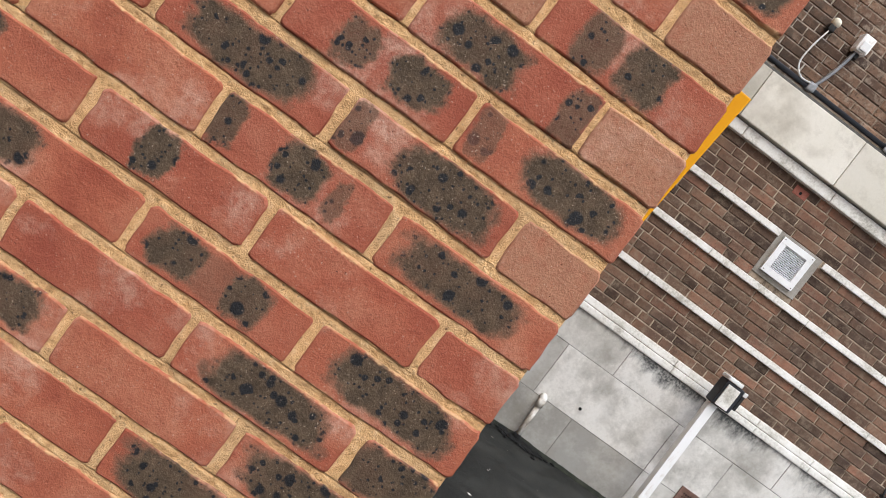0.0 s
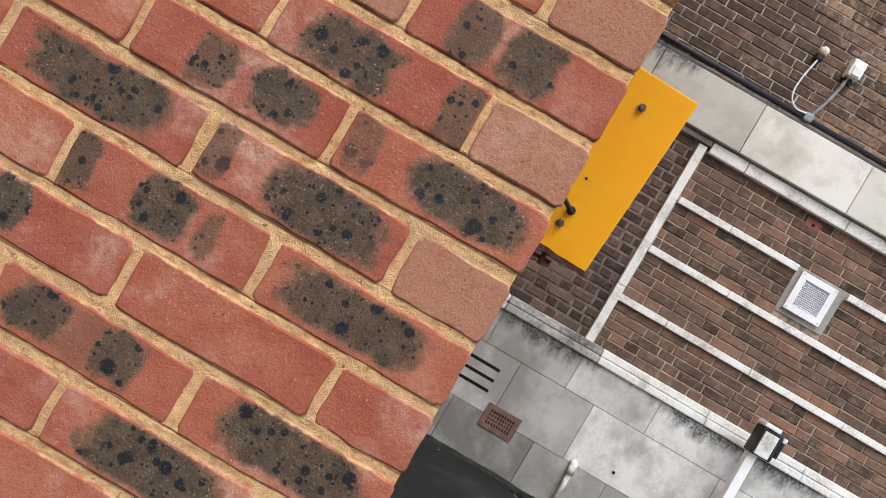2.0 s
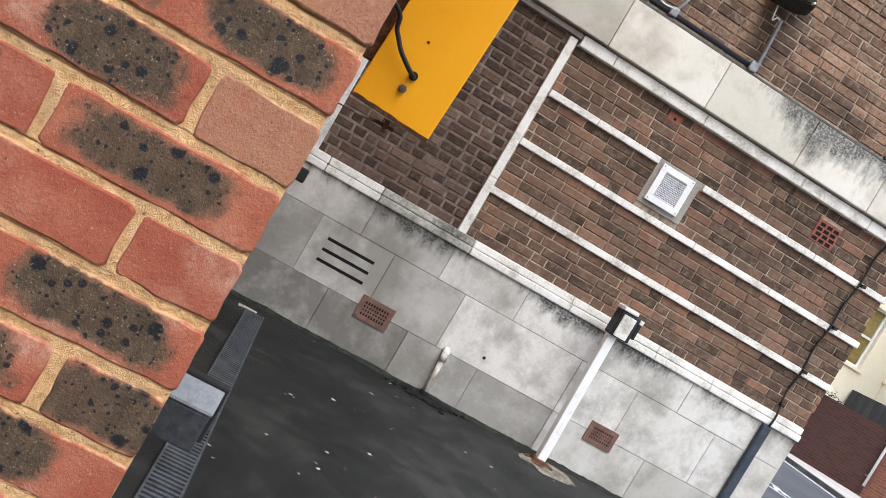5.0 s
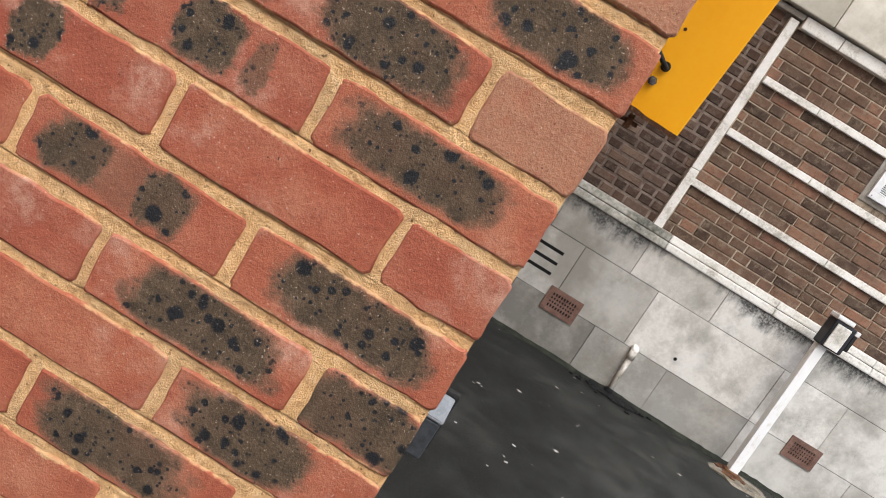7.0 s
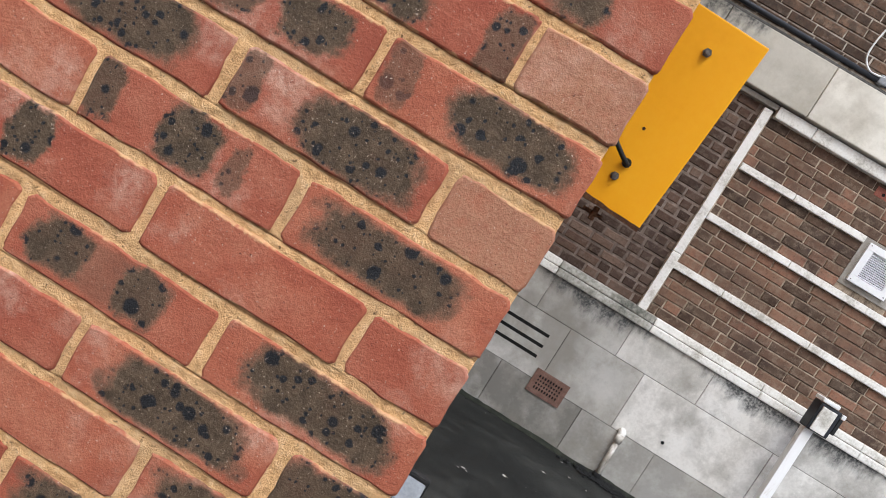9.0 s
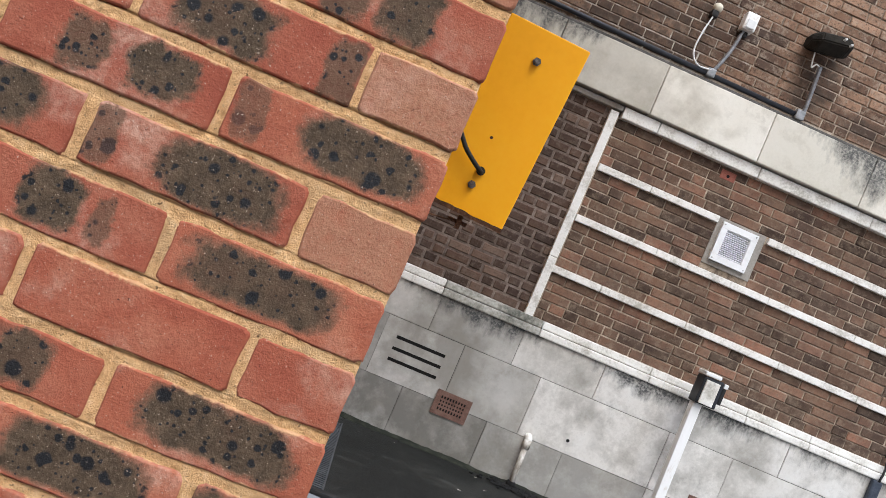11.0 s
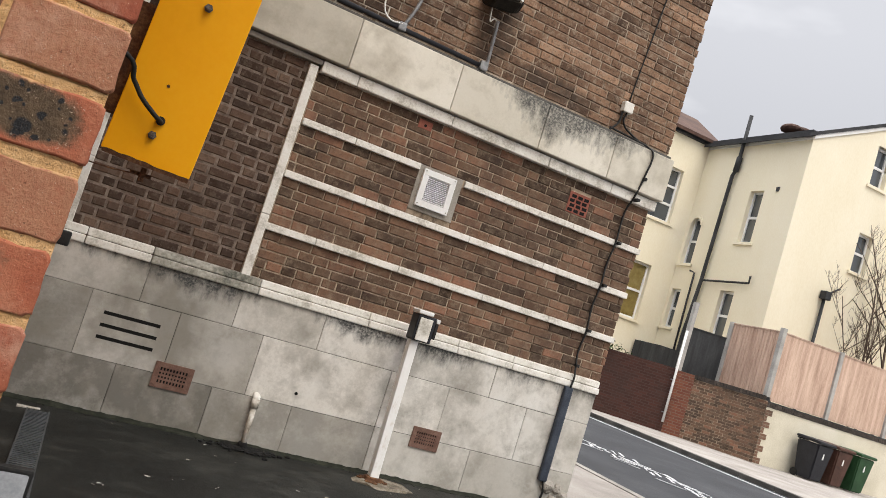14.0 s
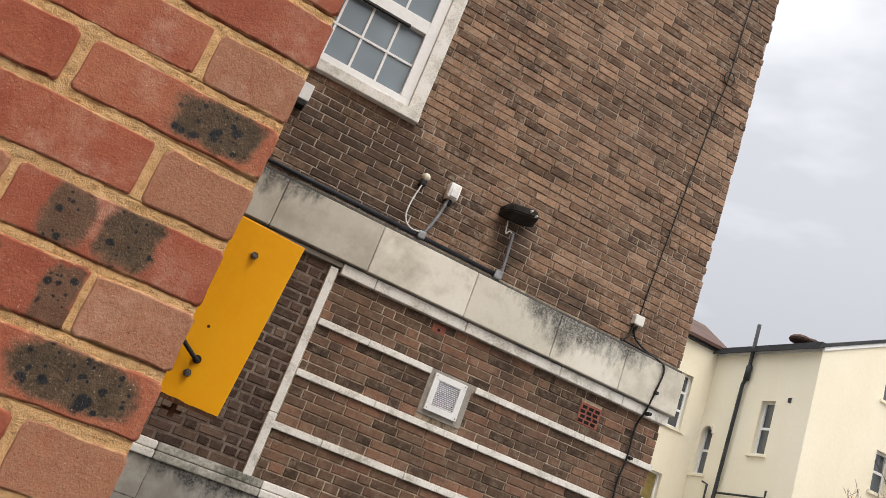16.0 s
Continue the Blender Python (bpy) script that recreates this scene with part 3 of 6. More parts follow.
ground_sheet()
tagged(part("road", box(GATE, -60, -0.05, FAR_KERB, 120, 0.006), M_ROAD), "grey asphalt street with worn white marking", "road", kind="structure")
tagged(part("pavement", box(4.1, -60, -0.05, GATE - 0.12, 120, 0.05), M_PAVE), "worn concrete pavement beside the street", "pavement", kind="structure")
tagged(part("pavement_far", box(FAR_KERB + 0.13, -60, -0.05, 40, 120, 0.09), M_PAVE), "pale worn pavement across the street", "pavement", kind="structure")
for nm, x in (("kerb_near", GATE - 0.12), ("kerb_far", FAR_KERB)):
    kerb = tagged(part(nm, box(x + 0.01, -60, -0.05, x + 0.12, 120, 0.03), M_KERB), "grey stone kerb along the street", "kerb", kind="structure")
    for i in range(40):
        y = 2.0 + 0.9 * i
        part("kerb_stone", box(x, y, -0.04, x + 0.13, y + 0.885, 0.062 if nm == "kerb_near" else 0.10, 0.008), M_KERB if nm == "kerb_near" else M_KERB_DK, kerb)
tagged(part("road_line", box(FAR_KERB - 0.34, -40, 0.0, FAR_KERB - 0.26, 80, 0.011), M_PAINT), "pale worn line along the far kerb", "road marking", kind="structure")

# worn strokes of a painted word that cannot be read
random.seed(5)
bm = bmesh.new()
for i in range(13):
    y = 6.4 + 0.3 * i + random.uniform(-0.05, 0.05)
    for x in (7.86, 8.0, 8.14, 8.28):
        if random.random() < 0.22:
            continue
        ln, w, a = random.uniform(0.16, 0.36), random.uniform(0.03, 0.06), random.choice((-0.55, -0.3, 0.25, 0.5))
        stroke = box(0, 0, 0.004, w, ln, 0.012)
        for v in stroke.verts:
            v.co += Vector((x + random.uniform(-0.01, 0.01) + v.co.y * a, y + random.uniform(-0.03, 0.03), 0))
        joined(bm, stroke)
tagged(part("road_marking", bm, M_PAINT), "worn white strokes painted on the road", "road marking", kind="structure")

# yard litter
random.seed(11)
bm = bmesh.new()
for _ in range(130):
    x, y, s = random.uniform(0.1, 3.9), random.uniform(0.9, 4.4), random.uniform(0.003, 0.011)
    r = random.uniform(0, 3.1)
    f = [bm.verts.new((x + s * math.cos(r + a) * (1.6 if j % 2 else 1), y + s * math.sin(r + a), 0.003 + random.random() * 0.004)) for j, a in enumerate((0, 1.3, 3.0, 4.4))]
    bm.faces.new(f)
tagged(part("litter", bm, M_LEAF), "pale grit and leaf scraps on the tarmac", "litter", kind="stuff")

# ---- far building ----
FY = 4.56
Z0 = 1.14
RIGHT = 3.94


def brick_mesh(w, h, d, seed, bev=0.004):
    """A brick with a bevelled front towards -y, centred, its face at y = 0."""
    rs = random.Random(seed)
    j = lambda a: rs.uniform(-a, a)
    bm = bmesh.new()
    quad = ((-1, -1), (1, -1), (1, 1), (-1, 1))
    back = [bm.verts.new((sx * w / 2, d, sz * h / 2)) for sx, sz in quad]
    mid = [bm.verts.new((sx * (w / 2 + j(0.0012)), bev, sz * (h / 2 + j(0.001)))) for sx, sz in quad]
    front = [bm.verts.new((sx * (w / 2 - bev - abs(j(0.003))), j(0.0015), sz * (h / 2 - bev - abs(j(0.002))))) for sx, sz in quad]
    for a, b in ((back, mid), (mid, front)):
        for i in range(4):
            bm.faces.new((a[i], a[(i + 1) % 4], b[(i + 1) % 4], b[i]))
    bm.faces.new(front)
    return bm


cache = {}


def shared_brick(w, h, d, mat, seed):
    key = (round(w, 3), h, d, mat.name, seed)
    if key not in cache:
        cache[key] = mesh_of(brick_mesh(round(w, 3), h, d, hash(key[:3]) % 1000 + seed), "brick", mat)
    return cache[key]


def courses(x0, x1, z0, z1, rise, joint, sizes, headers, seed, holes=()):
    """Centres and widths of the bricks of a wall, clipped to its edges and to holes (x0, z0, x1, z1)."""
    rs = random.Random(seed)
    out = []
    z, row = z0, 0
    long, short = sizes
    while z + rise * 0.6 < z1:
        h = min(rise - joint, z1 - z)
        x = x0 - rs.choice((0.0, 0.25, 0.5, 0.75)) * long if headers else x0 - (row % 2) * (long + joint) / 2
        while x < x1:
            w = short if rs.random() < headers else long
            w *= rs.uniform(0.88, 1.10)
            spans = [(max(x, x0), min(x + w, x1))]
            for hx0, hz0, hx1, hz1 in holes:
                if z + h > hz0 + 0.01 and z < hz1 - 0.01:
                    spans = [s for a, b in spans for s in ((a, min(b, hx0)), (max(a, hx1), b)) if s[1] - s[0] > 0]
            for a, b in spans:
                if b - a > 0.025:
                    out.append(((a + b) / 2, z + h / 2, b - a, h))
            x += w + joint
        z += rise
        row += 1
    return out


def lay(wall, bricks, mat, y, depth, limit=300, seed=1):
    """The bricks as parts of a wall; those past the limit in one joined part."""
    rs = random.Random(seed)
    for cx, cz, w, h in bricks[:limit]:
        w = round(w * 200) / 200
        ob = new("brick", shared_brick(w, round(h, 3), depth, mat, rs.randrange(3)))
        ob.location = (cx, y + rs.uniform(-0.003, 0.003), cz)
        ob.rotation_euler = (rs.uniform(-0.01, 0.01), rs.uniform(-0.006, 0.006), rs.uniform(-0.008, 0.008))
        ob.parent = wall
    if len(bricks) > limit:
        vs, fs = [], []
        protos = []
        for i in range(6):
            bm = brick_mesh(0.2, 0.064, depth, i)
            bm.verts.index_update()
            protos.append(([v.co.copy() for v in bm.verts], [[v.index for v in f.verts] for f in bm.faces]))
            bm.free()
        for cx, cz, w, h in bricks[limit:]:
            pv, pf = protos[rs.randrange(6)]
            n, dy = len(vs), rs.uniform(-0.005, 0.004)
            t = rs.uniform(-0.006, 0.006)
            vs += [(cx + v.x * w / 0.2, y + v.y + dy, cz + v.z * h / 0.064 + v.x * t) for v in pv]
            fs += [[i + n for i in f] for f in pf]
        me = bpy.data.meshes.new("brickwork")
        me.from_pydata(vs, [], fs)
        bm = bmesh.new()
        bm.from_mesh(me)
        rest = new("brickwork", mesh_of(bm, "brickwork", mat))
        rest.parent = wall
        rest["kind"] = "stuff"


# heights of the facade
PL_TOP, BASE_TOP = 0.99, 1.09
P_TOP = Z0 + 1.40
FR_BOT, FR_TOP = Z0 + 1.49, Z0 + 1.845
BANDS = (Z0 + 1.07, Z0 + 0.697, Z0 + 0.322)
WIN = (-0.62, Z0 + 2.72, 1.055, Z0 + 4.45)

# cores behind the bricks
core_low = tagged(part("wall_panel", box(-0.16, FY + 0.004, 0.0, RIGHT - 0.01, FY + 0.3, P_TOP + 0.02), M_JOINT), "brown brick panel wall with tan pointing", "wall", kind="structure")
core_dark = tagged(part("wall_dark_panel", box(-2.5, FY + 0.0025, BASE_TOP - 0.1, 0.955, FY + 0.2, P_TOP + 0.05), M_JOINT_DK), "dark sooty brick panel with wide grey pointing", "wall", kind="structure")
bm = bmesh.new()
for a in ((-3.5, FR_BOT, WIN[0], 9.0), (WIN[2], FR_BOT, RIGHT + 0.02, 9.0), (WIN[0], FR_BOT, WIN[2], WIN[1]), (WIN[0], WIN[3], WIN[2], 9.0)):
    box(a[0], FY + 0.006, a[1], a[2], FY + 0.3, a[3], 0, bm)
core_up = tagged(part("wall_upper", bm, M_JOINT_UP), "weathered brown brick upper wall of the building", "wall", kind="structure")
tagged(part("wall_side", box(RIGHT - 0.28, FY + 0.3, 0, RIGHT, 12.0, 9.0), M_UPPER), "plain brick side wall of the building", "wall", kind="structure")
tagged(part("wall_back", box(-3.5, 11.8, 0, RIGHT - 0.28, 12.0, 9.0), M_UPPER), "plain brick back wall of the building", "wall", kind="structure")
tagged(part("roof_flat", box(-3.6, FY - 0.05, 9.0, RIGHT + 0.1, 12.1, 9.2), M_SLATE), "dark flat roof of the building", "roof", kind="structure")

VENT = (1.93, Z0 + 0.74, 2.287, Z0 + 1.072)
AIR = (3.18, Z0 + 1.143, 3.376, Z0 + 1.31)
zones = [(BASE_TOP, BANDS[2] - 0.047), (BANDS[2] + 0.002, BANDS[1] - 0.047), (BANDS[1] + 0.002, BANDS[0] - 0.047), (BANDS[0] + 0.002, P_TOP)]
panel = []
for i, (za, zb) in enumerate(zones):
    rise = (zb - za) / 5
    panel += courses(1.03, RIGHT, za + 0.004, zb, rise, 0.008, (0.2, 0.096), 0.3, 20 + i, (VENT, AIR))
lay(core_low, panel, M_PANEL, FY - 0.0025, 0.06, 330, 3)
dark = courses(-0.10, 0.955, BASE_TOP + 0.004, P_TOP + 0.04, 0.068, 0.016, (0.155, 0.075), 0.55, 40)
lay(core_dark, dark, M_DARK, FY - 0.0035, 0.05, 300, 4)
upper = courses(-1.2, RIGHT + 0.03, FR_TOP + 0.06, 8.2, 0.066, 0.009, (0.2, 0.096), 0.28, 60, ((WIN[0] - 0.02, WIN[1] - 0.02, WIN[2] + 0.08, WIN[3] + 0.2),))
lay(core_up, upper, M_UPPER, FY - 0.001, 0.06, 300, 5)
for cx, cz, m in ((1.875, Z0 + 1.345, M_REDTERRA),):
    ob = part("brick", joined(bmesh.new(), box(cx - 0.055, FY - 0.004, cz - 0.032, cx + 0.055, FY + 0.05, cz + 0.032, 0.004)), m, core_low, "bright red half brick with a drilled hole")
    # a dark disc on the face paints the shade of the drilled hole
    part("hole", tube([(cx, FY - 0.006, cz - 0.005), (cx, FY + 0.02, cz - 0.005)], 0.011, 10), M_VOID, ob)


def strip(name, label, pieces, mat, y0, y1, bev=0.006):
    """A course of stone lengths: pieces are (x0, x1, z0, z1)."""
    base = None
    core = bmesh.new()
    for x0, x1, z0, z1 in pieces:
        box(x0 + 0.012, y0 + 0.012, z0 + 0.008, x1 - 0.002, y1, z1 - 0.008, 0, core)
    base = tagged(part(name, core, M_JOINT), label, "stone trim", kind="structure")
    for x0, x1, z0, z1 in pieces:
        length = part("stone_length", box(x0 + 0.0015, y0, z0, x1 - 0.0015, y1 - 0.003, z1, bev), M_MOULD if mat is M_BAND and 0.3 < x0 and x1 < 1.2 and z1 <= BASE_TOP else mat, base)
        # leftmost frieze lengths are set somewhat darker
        at = length.data.attributes.new("soil", "FLOAT", "POINT")
        at.data.foreach_set("value", [0.3 if name == "frieze" and x0 < 1.1 else 0.0] * len(length.data.vertices))
    return base


def split(x0, x1, cuts, z0, z1):
    xs = [x0, *cuts, x1]
    return [(a, b, z0, z1) for a, b in zip(xs, xs[1:])]


# plinth slabs with their joints
PY = FY - 0.045
J1, J2 = Z0 - 0.402, Z0 - 0.81
core = tagged(part("plinth", box(-2.5, PY + 0.006, 0.0, RIGHT - 0.05, FY + 0.05, PL_TOP - 0.01), M_SLABJOINT), "pale grey stone slab plinth with black growth along its top", "plinth", kind="structure")
slabs = split(-2.0, RIGHT - 0.03, (-1.3, -0.72, -0.17, 0.41, 1.007, 1.60, 2.30, 2.985, 3.64), J1, PL_TOP)
slabs += [s for s in split(-2.0, RIGHT - 0.03, (-1.1, -0.45, 0.137, 0.677, 1.226, 2.18, 2.655, 3.335), J2, J1) if abs(s[0] - 0.137) > 0.01]
slabs += split(-2.0, RIGHT - 0.03, (-1.2, -0.2, 0.403, 1.01, 1.56, 2.18, 2.966), -0.05, J2)
for x0, x1, z0, z1 in slabs:
    slab = part("stone_slab", box(x0 + 0.0016, PY + random.uniform(-0.0015, 0.0015), z0 + 0.0016, x1 - 0.0016, FY, z1 - 0.0016, 0.003), M_PLINTH, core)
    # darkening amount: strongest in the lowest course, growing towards the left
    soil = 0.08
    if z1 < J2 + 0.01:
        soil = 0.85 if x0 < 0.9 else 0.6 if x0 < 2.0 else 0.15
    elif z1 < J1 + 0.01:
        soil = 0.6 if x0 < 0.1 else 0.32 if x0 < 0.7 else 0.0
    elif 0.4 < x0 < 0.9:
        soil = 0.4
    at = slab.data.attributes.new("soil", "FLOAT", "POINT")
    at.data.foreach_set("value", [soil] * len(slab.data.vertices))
bm = bmesh.new()
zs = [J2 + 0.002, Z0 - 0.687, Z0 - 0.665, Z0 - 0.612, Z0 - 0.59, Z0 - 0.534, Z0 - 0.512, J1 - 0.002]
for i in range(0, 8, 2):
    box(0.1392, PY, zs[i], 0.6748, FY, zs[i + 1], 0, bm)
for i in range(1, 7, 2):
    box(0.1392, PY, zs[i], 0.238, FY, zs[i + 1], 0, bm)
    box(0.583, PY, zs[i], 0.6748, FY, zs[i + 1], 0, bm)
# near-black backing gives the shallow slots their inner shade
part("slot_backing", box(0.22, PY + 0.0035, zs[0] + 0.05, 0.6, PY + 0.0058, zs[7] - 0.05), M_VOID, core)
vent_slab = part("vent_slab", bm, M_PLINTH, core, "stone slab with three long vent slots")
# the vent slab is darkened much like the slabs beside it
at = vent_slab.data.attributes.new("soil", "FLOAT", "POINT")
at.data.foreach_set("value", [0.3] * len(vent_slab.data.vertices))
# broken lower corner
bm = bmesh.new()
for i in range(9):
    bmesh.ops.create_icosphere(bm, subdivisions=1, radius=random.uniform(0.03, 0.06), matrix=pose(3.74 + random.uniform(-0.1, 0.13), PY - 0.005, 0.06 + random.uniform(0, 0.16), random.uniform(0, 90), random.uniform(0, 90), 0))
part("broken_stone", bm, M_CEMENT, core, "broken crumbling stone at the plinth corner")

# mouldings
for nm, z0, z1, y in (("base_moulding_low", PL_TOP - 0.004, PL_TOP + 0.046, FY - 0.062), ("base_moulding_top", PL_TOP + 0.05, BASE_TOP, FY - 0.045)):
    strip(nm, "pale stone base moulding above the plinth", split(-2.0, RIGHT - 0.02, (-1.2, 0.0, 0.4, 1.10, 1.9, 2.62, 3.1), z0, z1), M_BAND, y, FY + 0.02, 0.010)
strip("panel_band", "white stone string band across the brick panel", split(1.03, VENT[0], (1.42,), BANDS[0] - 0.047, BANDS[0]) + split(VENT[2] + 0.012, RIGHT + 0.012, (3.28,), BANDS[0] - 0.047, BANDS[0]), M_BAND, FY - 0.026, FY + 0.02)
strip("panel_band_middle", "white stone string band across the brick panel", split(1.022, RIGHT + 0.012, (1.62, 2.46, 3.12), BANDS[1] - 0.047, BANDS[1]), M_BAND, FY - 0.026, FY + 0.02)
strip("panel_band_low", "white stone string band across the brick panel", split(1.012, RIGHT + 0.012, (1.37, 2.0, 2.70, 3.3), BANDS[2] - 0.047, BANDS[2]), M_BAND, FY - 0.026, FY + 0.02)
strip("panel_trim", "white stone upright trim between the brick panels", [(0.955, 1.018, BASE_TOP - 0.01, BASE_TOP + 0.42), (0.955, 1.018, BASE_TOP + 0.422, P_TOP + 0.03)], M_BAND, FY - 0.034, FY + 0.02)
strip("panel_trim_outer", "white stone upright trim beside the dark panel", [(-0.165, -0.10, BASE_TOP - 0.01, BASE_TOP + 0.42), (-0.165, -0.10, BASE_TOP + 0.422, P_TOP + 0.03)], M_BAND, FY - 0.034, FY + 0.02)
strip("architrave", "pale stone architrave under the frieze", split(1.035, RIGHT + 0.02, (1.30, 2.05, 2.9, 3.5), P_TOP, FR_BOT - 0.012), M_BAND, FY - 0.05, FY + 0.02, 0.008)
strip("architrave_dark", "grimy stone fillet above the dark panel", split(-2.0, 1.033, (0.1,), P_TOP + 0.042, FR_BOT - 0.012), M_CEMENT, FY - 0.045, FY + 0.02, 0.008)
strip("frieze", "weathered stone frieze with dark streaks along its top", split(-2.4, RIGHT + 0.045, (-1.3, -0.4, 0.45, 1.196, 1.987, 2.75, 3.4), FR_BOT, FR_TOP), M_FRIEZE, FY - 0.085, FY + 0.05, 0.008)
# the ledge's dark colour paints the thin shadow line below the conduit
tagged(part("frieze_ledge", box(-2.4, FY - 0.05, FR_TOP + 0.001, RIGHT + 0.03, FY + 0.02, FR_TOP + 0.03, 0.012), M_KERB_DK), "stone ledge on the frieze, coloured dark for a shadow line", "ledge", kind="structure")


def grille(x0, z0, x1, z1, cols, rows, label):
    g = thing("air_grille", ((x0 + x1) / 2, PY, z0), label, "air grille", "plinth grilles")
    fr = 0.032
    bm = bmesh.new()
    for a in ((x0, z0, x1, z0 + fr), (x0, z1 - fr, x1, z1), (x0, z0 + fr, x0 + fr, z1 - fr), (x1 - fr, z0 + fr, x1, z1 - fr)):
        box(a[0], PY - 0.013, a[1], a[2], PY + 0.02, a[3], 0, bm)
    part("frame", bm, M_TERRA, g)
    # near-black plate paints the shade behind the bars
    part("backing", box(x0 + 0.01, PY - 0.005, z0 + 0.01, x1 - 0.01, PY + 0.01, z1 - 0.01), M_VOID, g)
    w, h = (x1 - x0 - 2 * fr) / cols, (z1 - z0 - 2 * fr) / rows
    for i in range(cols + 1):
        part("upright_bar", box(x0 + fr + w * i - 0.0045, PY - 0.0105, z0 + fr, x0 + fr + w * i + 0.0045, PY + 0.004, z1 - fr), M_TERRA, g)
    for i in range(1, rows):
        part("cross_bar", box(x0 + fr, PY - 0.0095, z0 + fr + h * i - 0.006, x1 - fr, PY + 0.004, z0 + fr + h * i + 0.006), M_TERRA, g)
    return g


grille(0.628, Z0 - 0.893, 0.872, Z0 - 0.73, 9, 4, "brown terracotta grille set in the stone plinth")
grille(2.468, Z0 - 0.885, 2.696, Z0 - 0.735, 9, 4, "brown terracotta grille set in the stone plinth")

# red perforated air brick
ab = thing("air_brick", ((AIR[0] + AIR[2]) / 2, FY, AIR[1]), "red clay air brick with near-black blocks for its square openings", "air brick")
part("plate", box(AIR[0], FY - 0.004, AIR[1], AIR[2], FY + 0.05, AIR[3], 0.003), M_REDTERRA, ab)
h, w = (AIR[3] - AIR[1] - 0.02) / 4, (AIR[2] - AIR[0] - 0.02) / 3
for i in range(4):
    for j in range(3):
        # no real depth: black blocks on the plate paint the shade of its openings
        x = AIR[0] + 0.012 + w * j + (0.010 if i % 2 else 0.0)
        part("opening", box(x, FY - 0.0055, AIR[1] + 0.012 + h * i, x + w - 0.016, FY + 0.0, AIR[1] + 0.012 + h * (i + 1) - 0.012), M_VOID, ab)

# extractor vent
tagged(part("vent_patch", box(VENT[0], FY - 0.004, VENT[1], VENT[2], FY + 0.05, VENT[3], 0.003), M_CEMENT), "grey cement patch round the wall vent", "cement patch", kind="structure")
vent = thing("wall_vent", (2.1, FY - 0.01, Z0 + 0.775), "white plastic louvred extractor vent in a cement patch", "wall vent")
vx0, vz0, vx1, vz1 = 1.965, Z0 + 0.777, 2.23, Z0 + 1.05
bm = bmesh.new()
fr = 0.045
for a in ((vx0, vz0, vx1, vz0 + fr), (vx0, vz1 - fr, vx1, vz1), (vx0, vz0 + fr, vx0 + fr, vz1 - fr), (vx1 - fr, vz0 + fr, vx1, vz1 - fr)):
    box(a[0], FY - 0.028, a[1], a[2], FY, a[3], 0.002, bm)
part("frame", bm, M_WHITE, vent)
# near-black sheet paints the dark between the slats
part("backing", box(vx0 + 0.03, FY - 0.008, vz0 + 0.03, vx1 - 0.03, FY - 0.005, vz1 - 0.03), M_VOID, vent)
for i in range(14):
    z = vz0 + fr + (vz1 - vz0 - 2 * fr) * (i + 0.5) / 14
    bm = box(vx0 + fr, FY - 0.022, z - 0.002, vx1 - fr, FY - 0.010, z + 0.002)
    bmesh.ops.rotate(bm, verts=bm.verts, cent=(0, FY - 0.015, z), matrix=Matrix.Rotation(radians(-28), 3, "X"))
    part("slat", bm, M_WHITE, vent)
for x in (vx0 + 0.016, vx1 - 0.016):
    for z in (vz0 + 0.016, vz1 - 0.016):
        part("screw", tube([(x, FY - 0.031, z), (x, FY - 0.02, z)], 0.004, 8), M_BOLT, vent)

# white window with stone surround
WX0, WZ0, WX1, WZ1 = WIN
win = thing("window_1", (0.25, FY, WZ0), "white framed window with glazing bars in a stone surround", "window", kind="structure")
part("window_sill", box(WX0 - 0.1, FY - 0.06, WZ0 - 0.03, WX1 + 0.075, FY + 0.1, WZ0 + 0.055, 0.008), M_BAND, win, "pale cracked stone sill")
part("stone_jamb", box(WX1 - 0.035, FY - 0.03, WZ0 + 0.057, WX1 + 0.075, FY + 0.12, WZ1 + 0.1, 0.006), M_BAND, win)
part("stone_jamb", box(WX0 - 0.1, FY - 0.03, WZ0 + 0.057, WX0 + 0.035, FY + 0.12, WZ1 + 0.1, 0.006), M_BAND, win)
fx0, fx1, fz0, fz1 = WX0 + 0.037, WX1 - 0.037, WZ0 + 0.058, WZ1
mid = Z0 + 3.46
bm = bmesh.new()
for a in ((fx0, fz0, fx1, fz0 + 0.075), (fx0, fz1 - 0.07, fx1, fz1), (fx0, fz0 + 0.075, fx0 + 0.075, fz1 - 0.07), (fx1 - 0.085, fz0 + 0.075, fx1, fz1 - 0.07), (fx0 + 0.075, mid - 0.05, fx1 - 0.085, mid + 0.06)):
    box(a[0], FY - 0.004, a[1], a[2], FY + 0.07, a[3], 0.004, bm)
part("window_frame", bm, M_UPVC, win)
part("pane", box(fx0 + 0.07, FY + 0.045, fz0 + 0.07, fx1 - 0.08, FY + 0.051, mid - 0.045), M_GLASSN, win)
part("pane", box(fx0 + 0.07, FY + 0.035, mid + 0.055, fx1 - 0.08, FY + 0.041, fz1 - 0.065), M_GLASSN, win)
part("vent_gap", box(fx0 + 0.5, FY - 0.007, mid - 0.062, fx1 - 0.22, FY + 0.02, mid - 0.045), M_BLACK, win, "dark trickle vent under the transom")
for x in (fx1 - 0.085 - 0.215 * i for i in range(1, 7)):
    part("glazing_bar", box(x - 0.009, FY + 0.032, fz0 + 0.07, x + 0.009, FY + 0.044, mid - 0.048), M_UPVC, win)
    part("glazing_bar", box(x - 0.009, FY + 0.022, mid + 0.058, x + 0.009, FY + 0.034, fz1 - 0.068), M_UPVC, win)
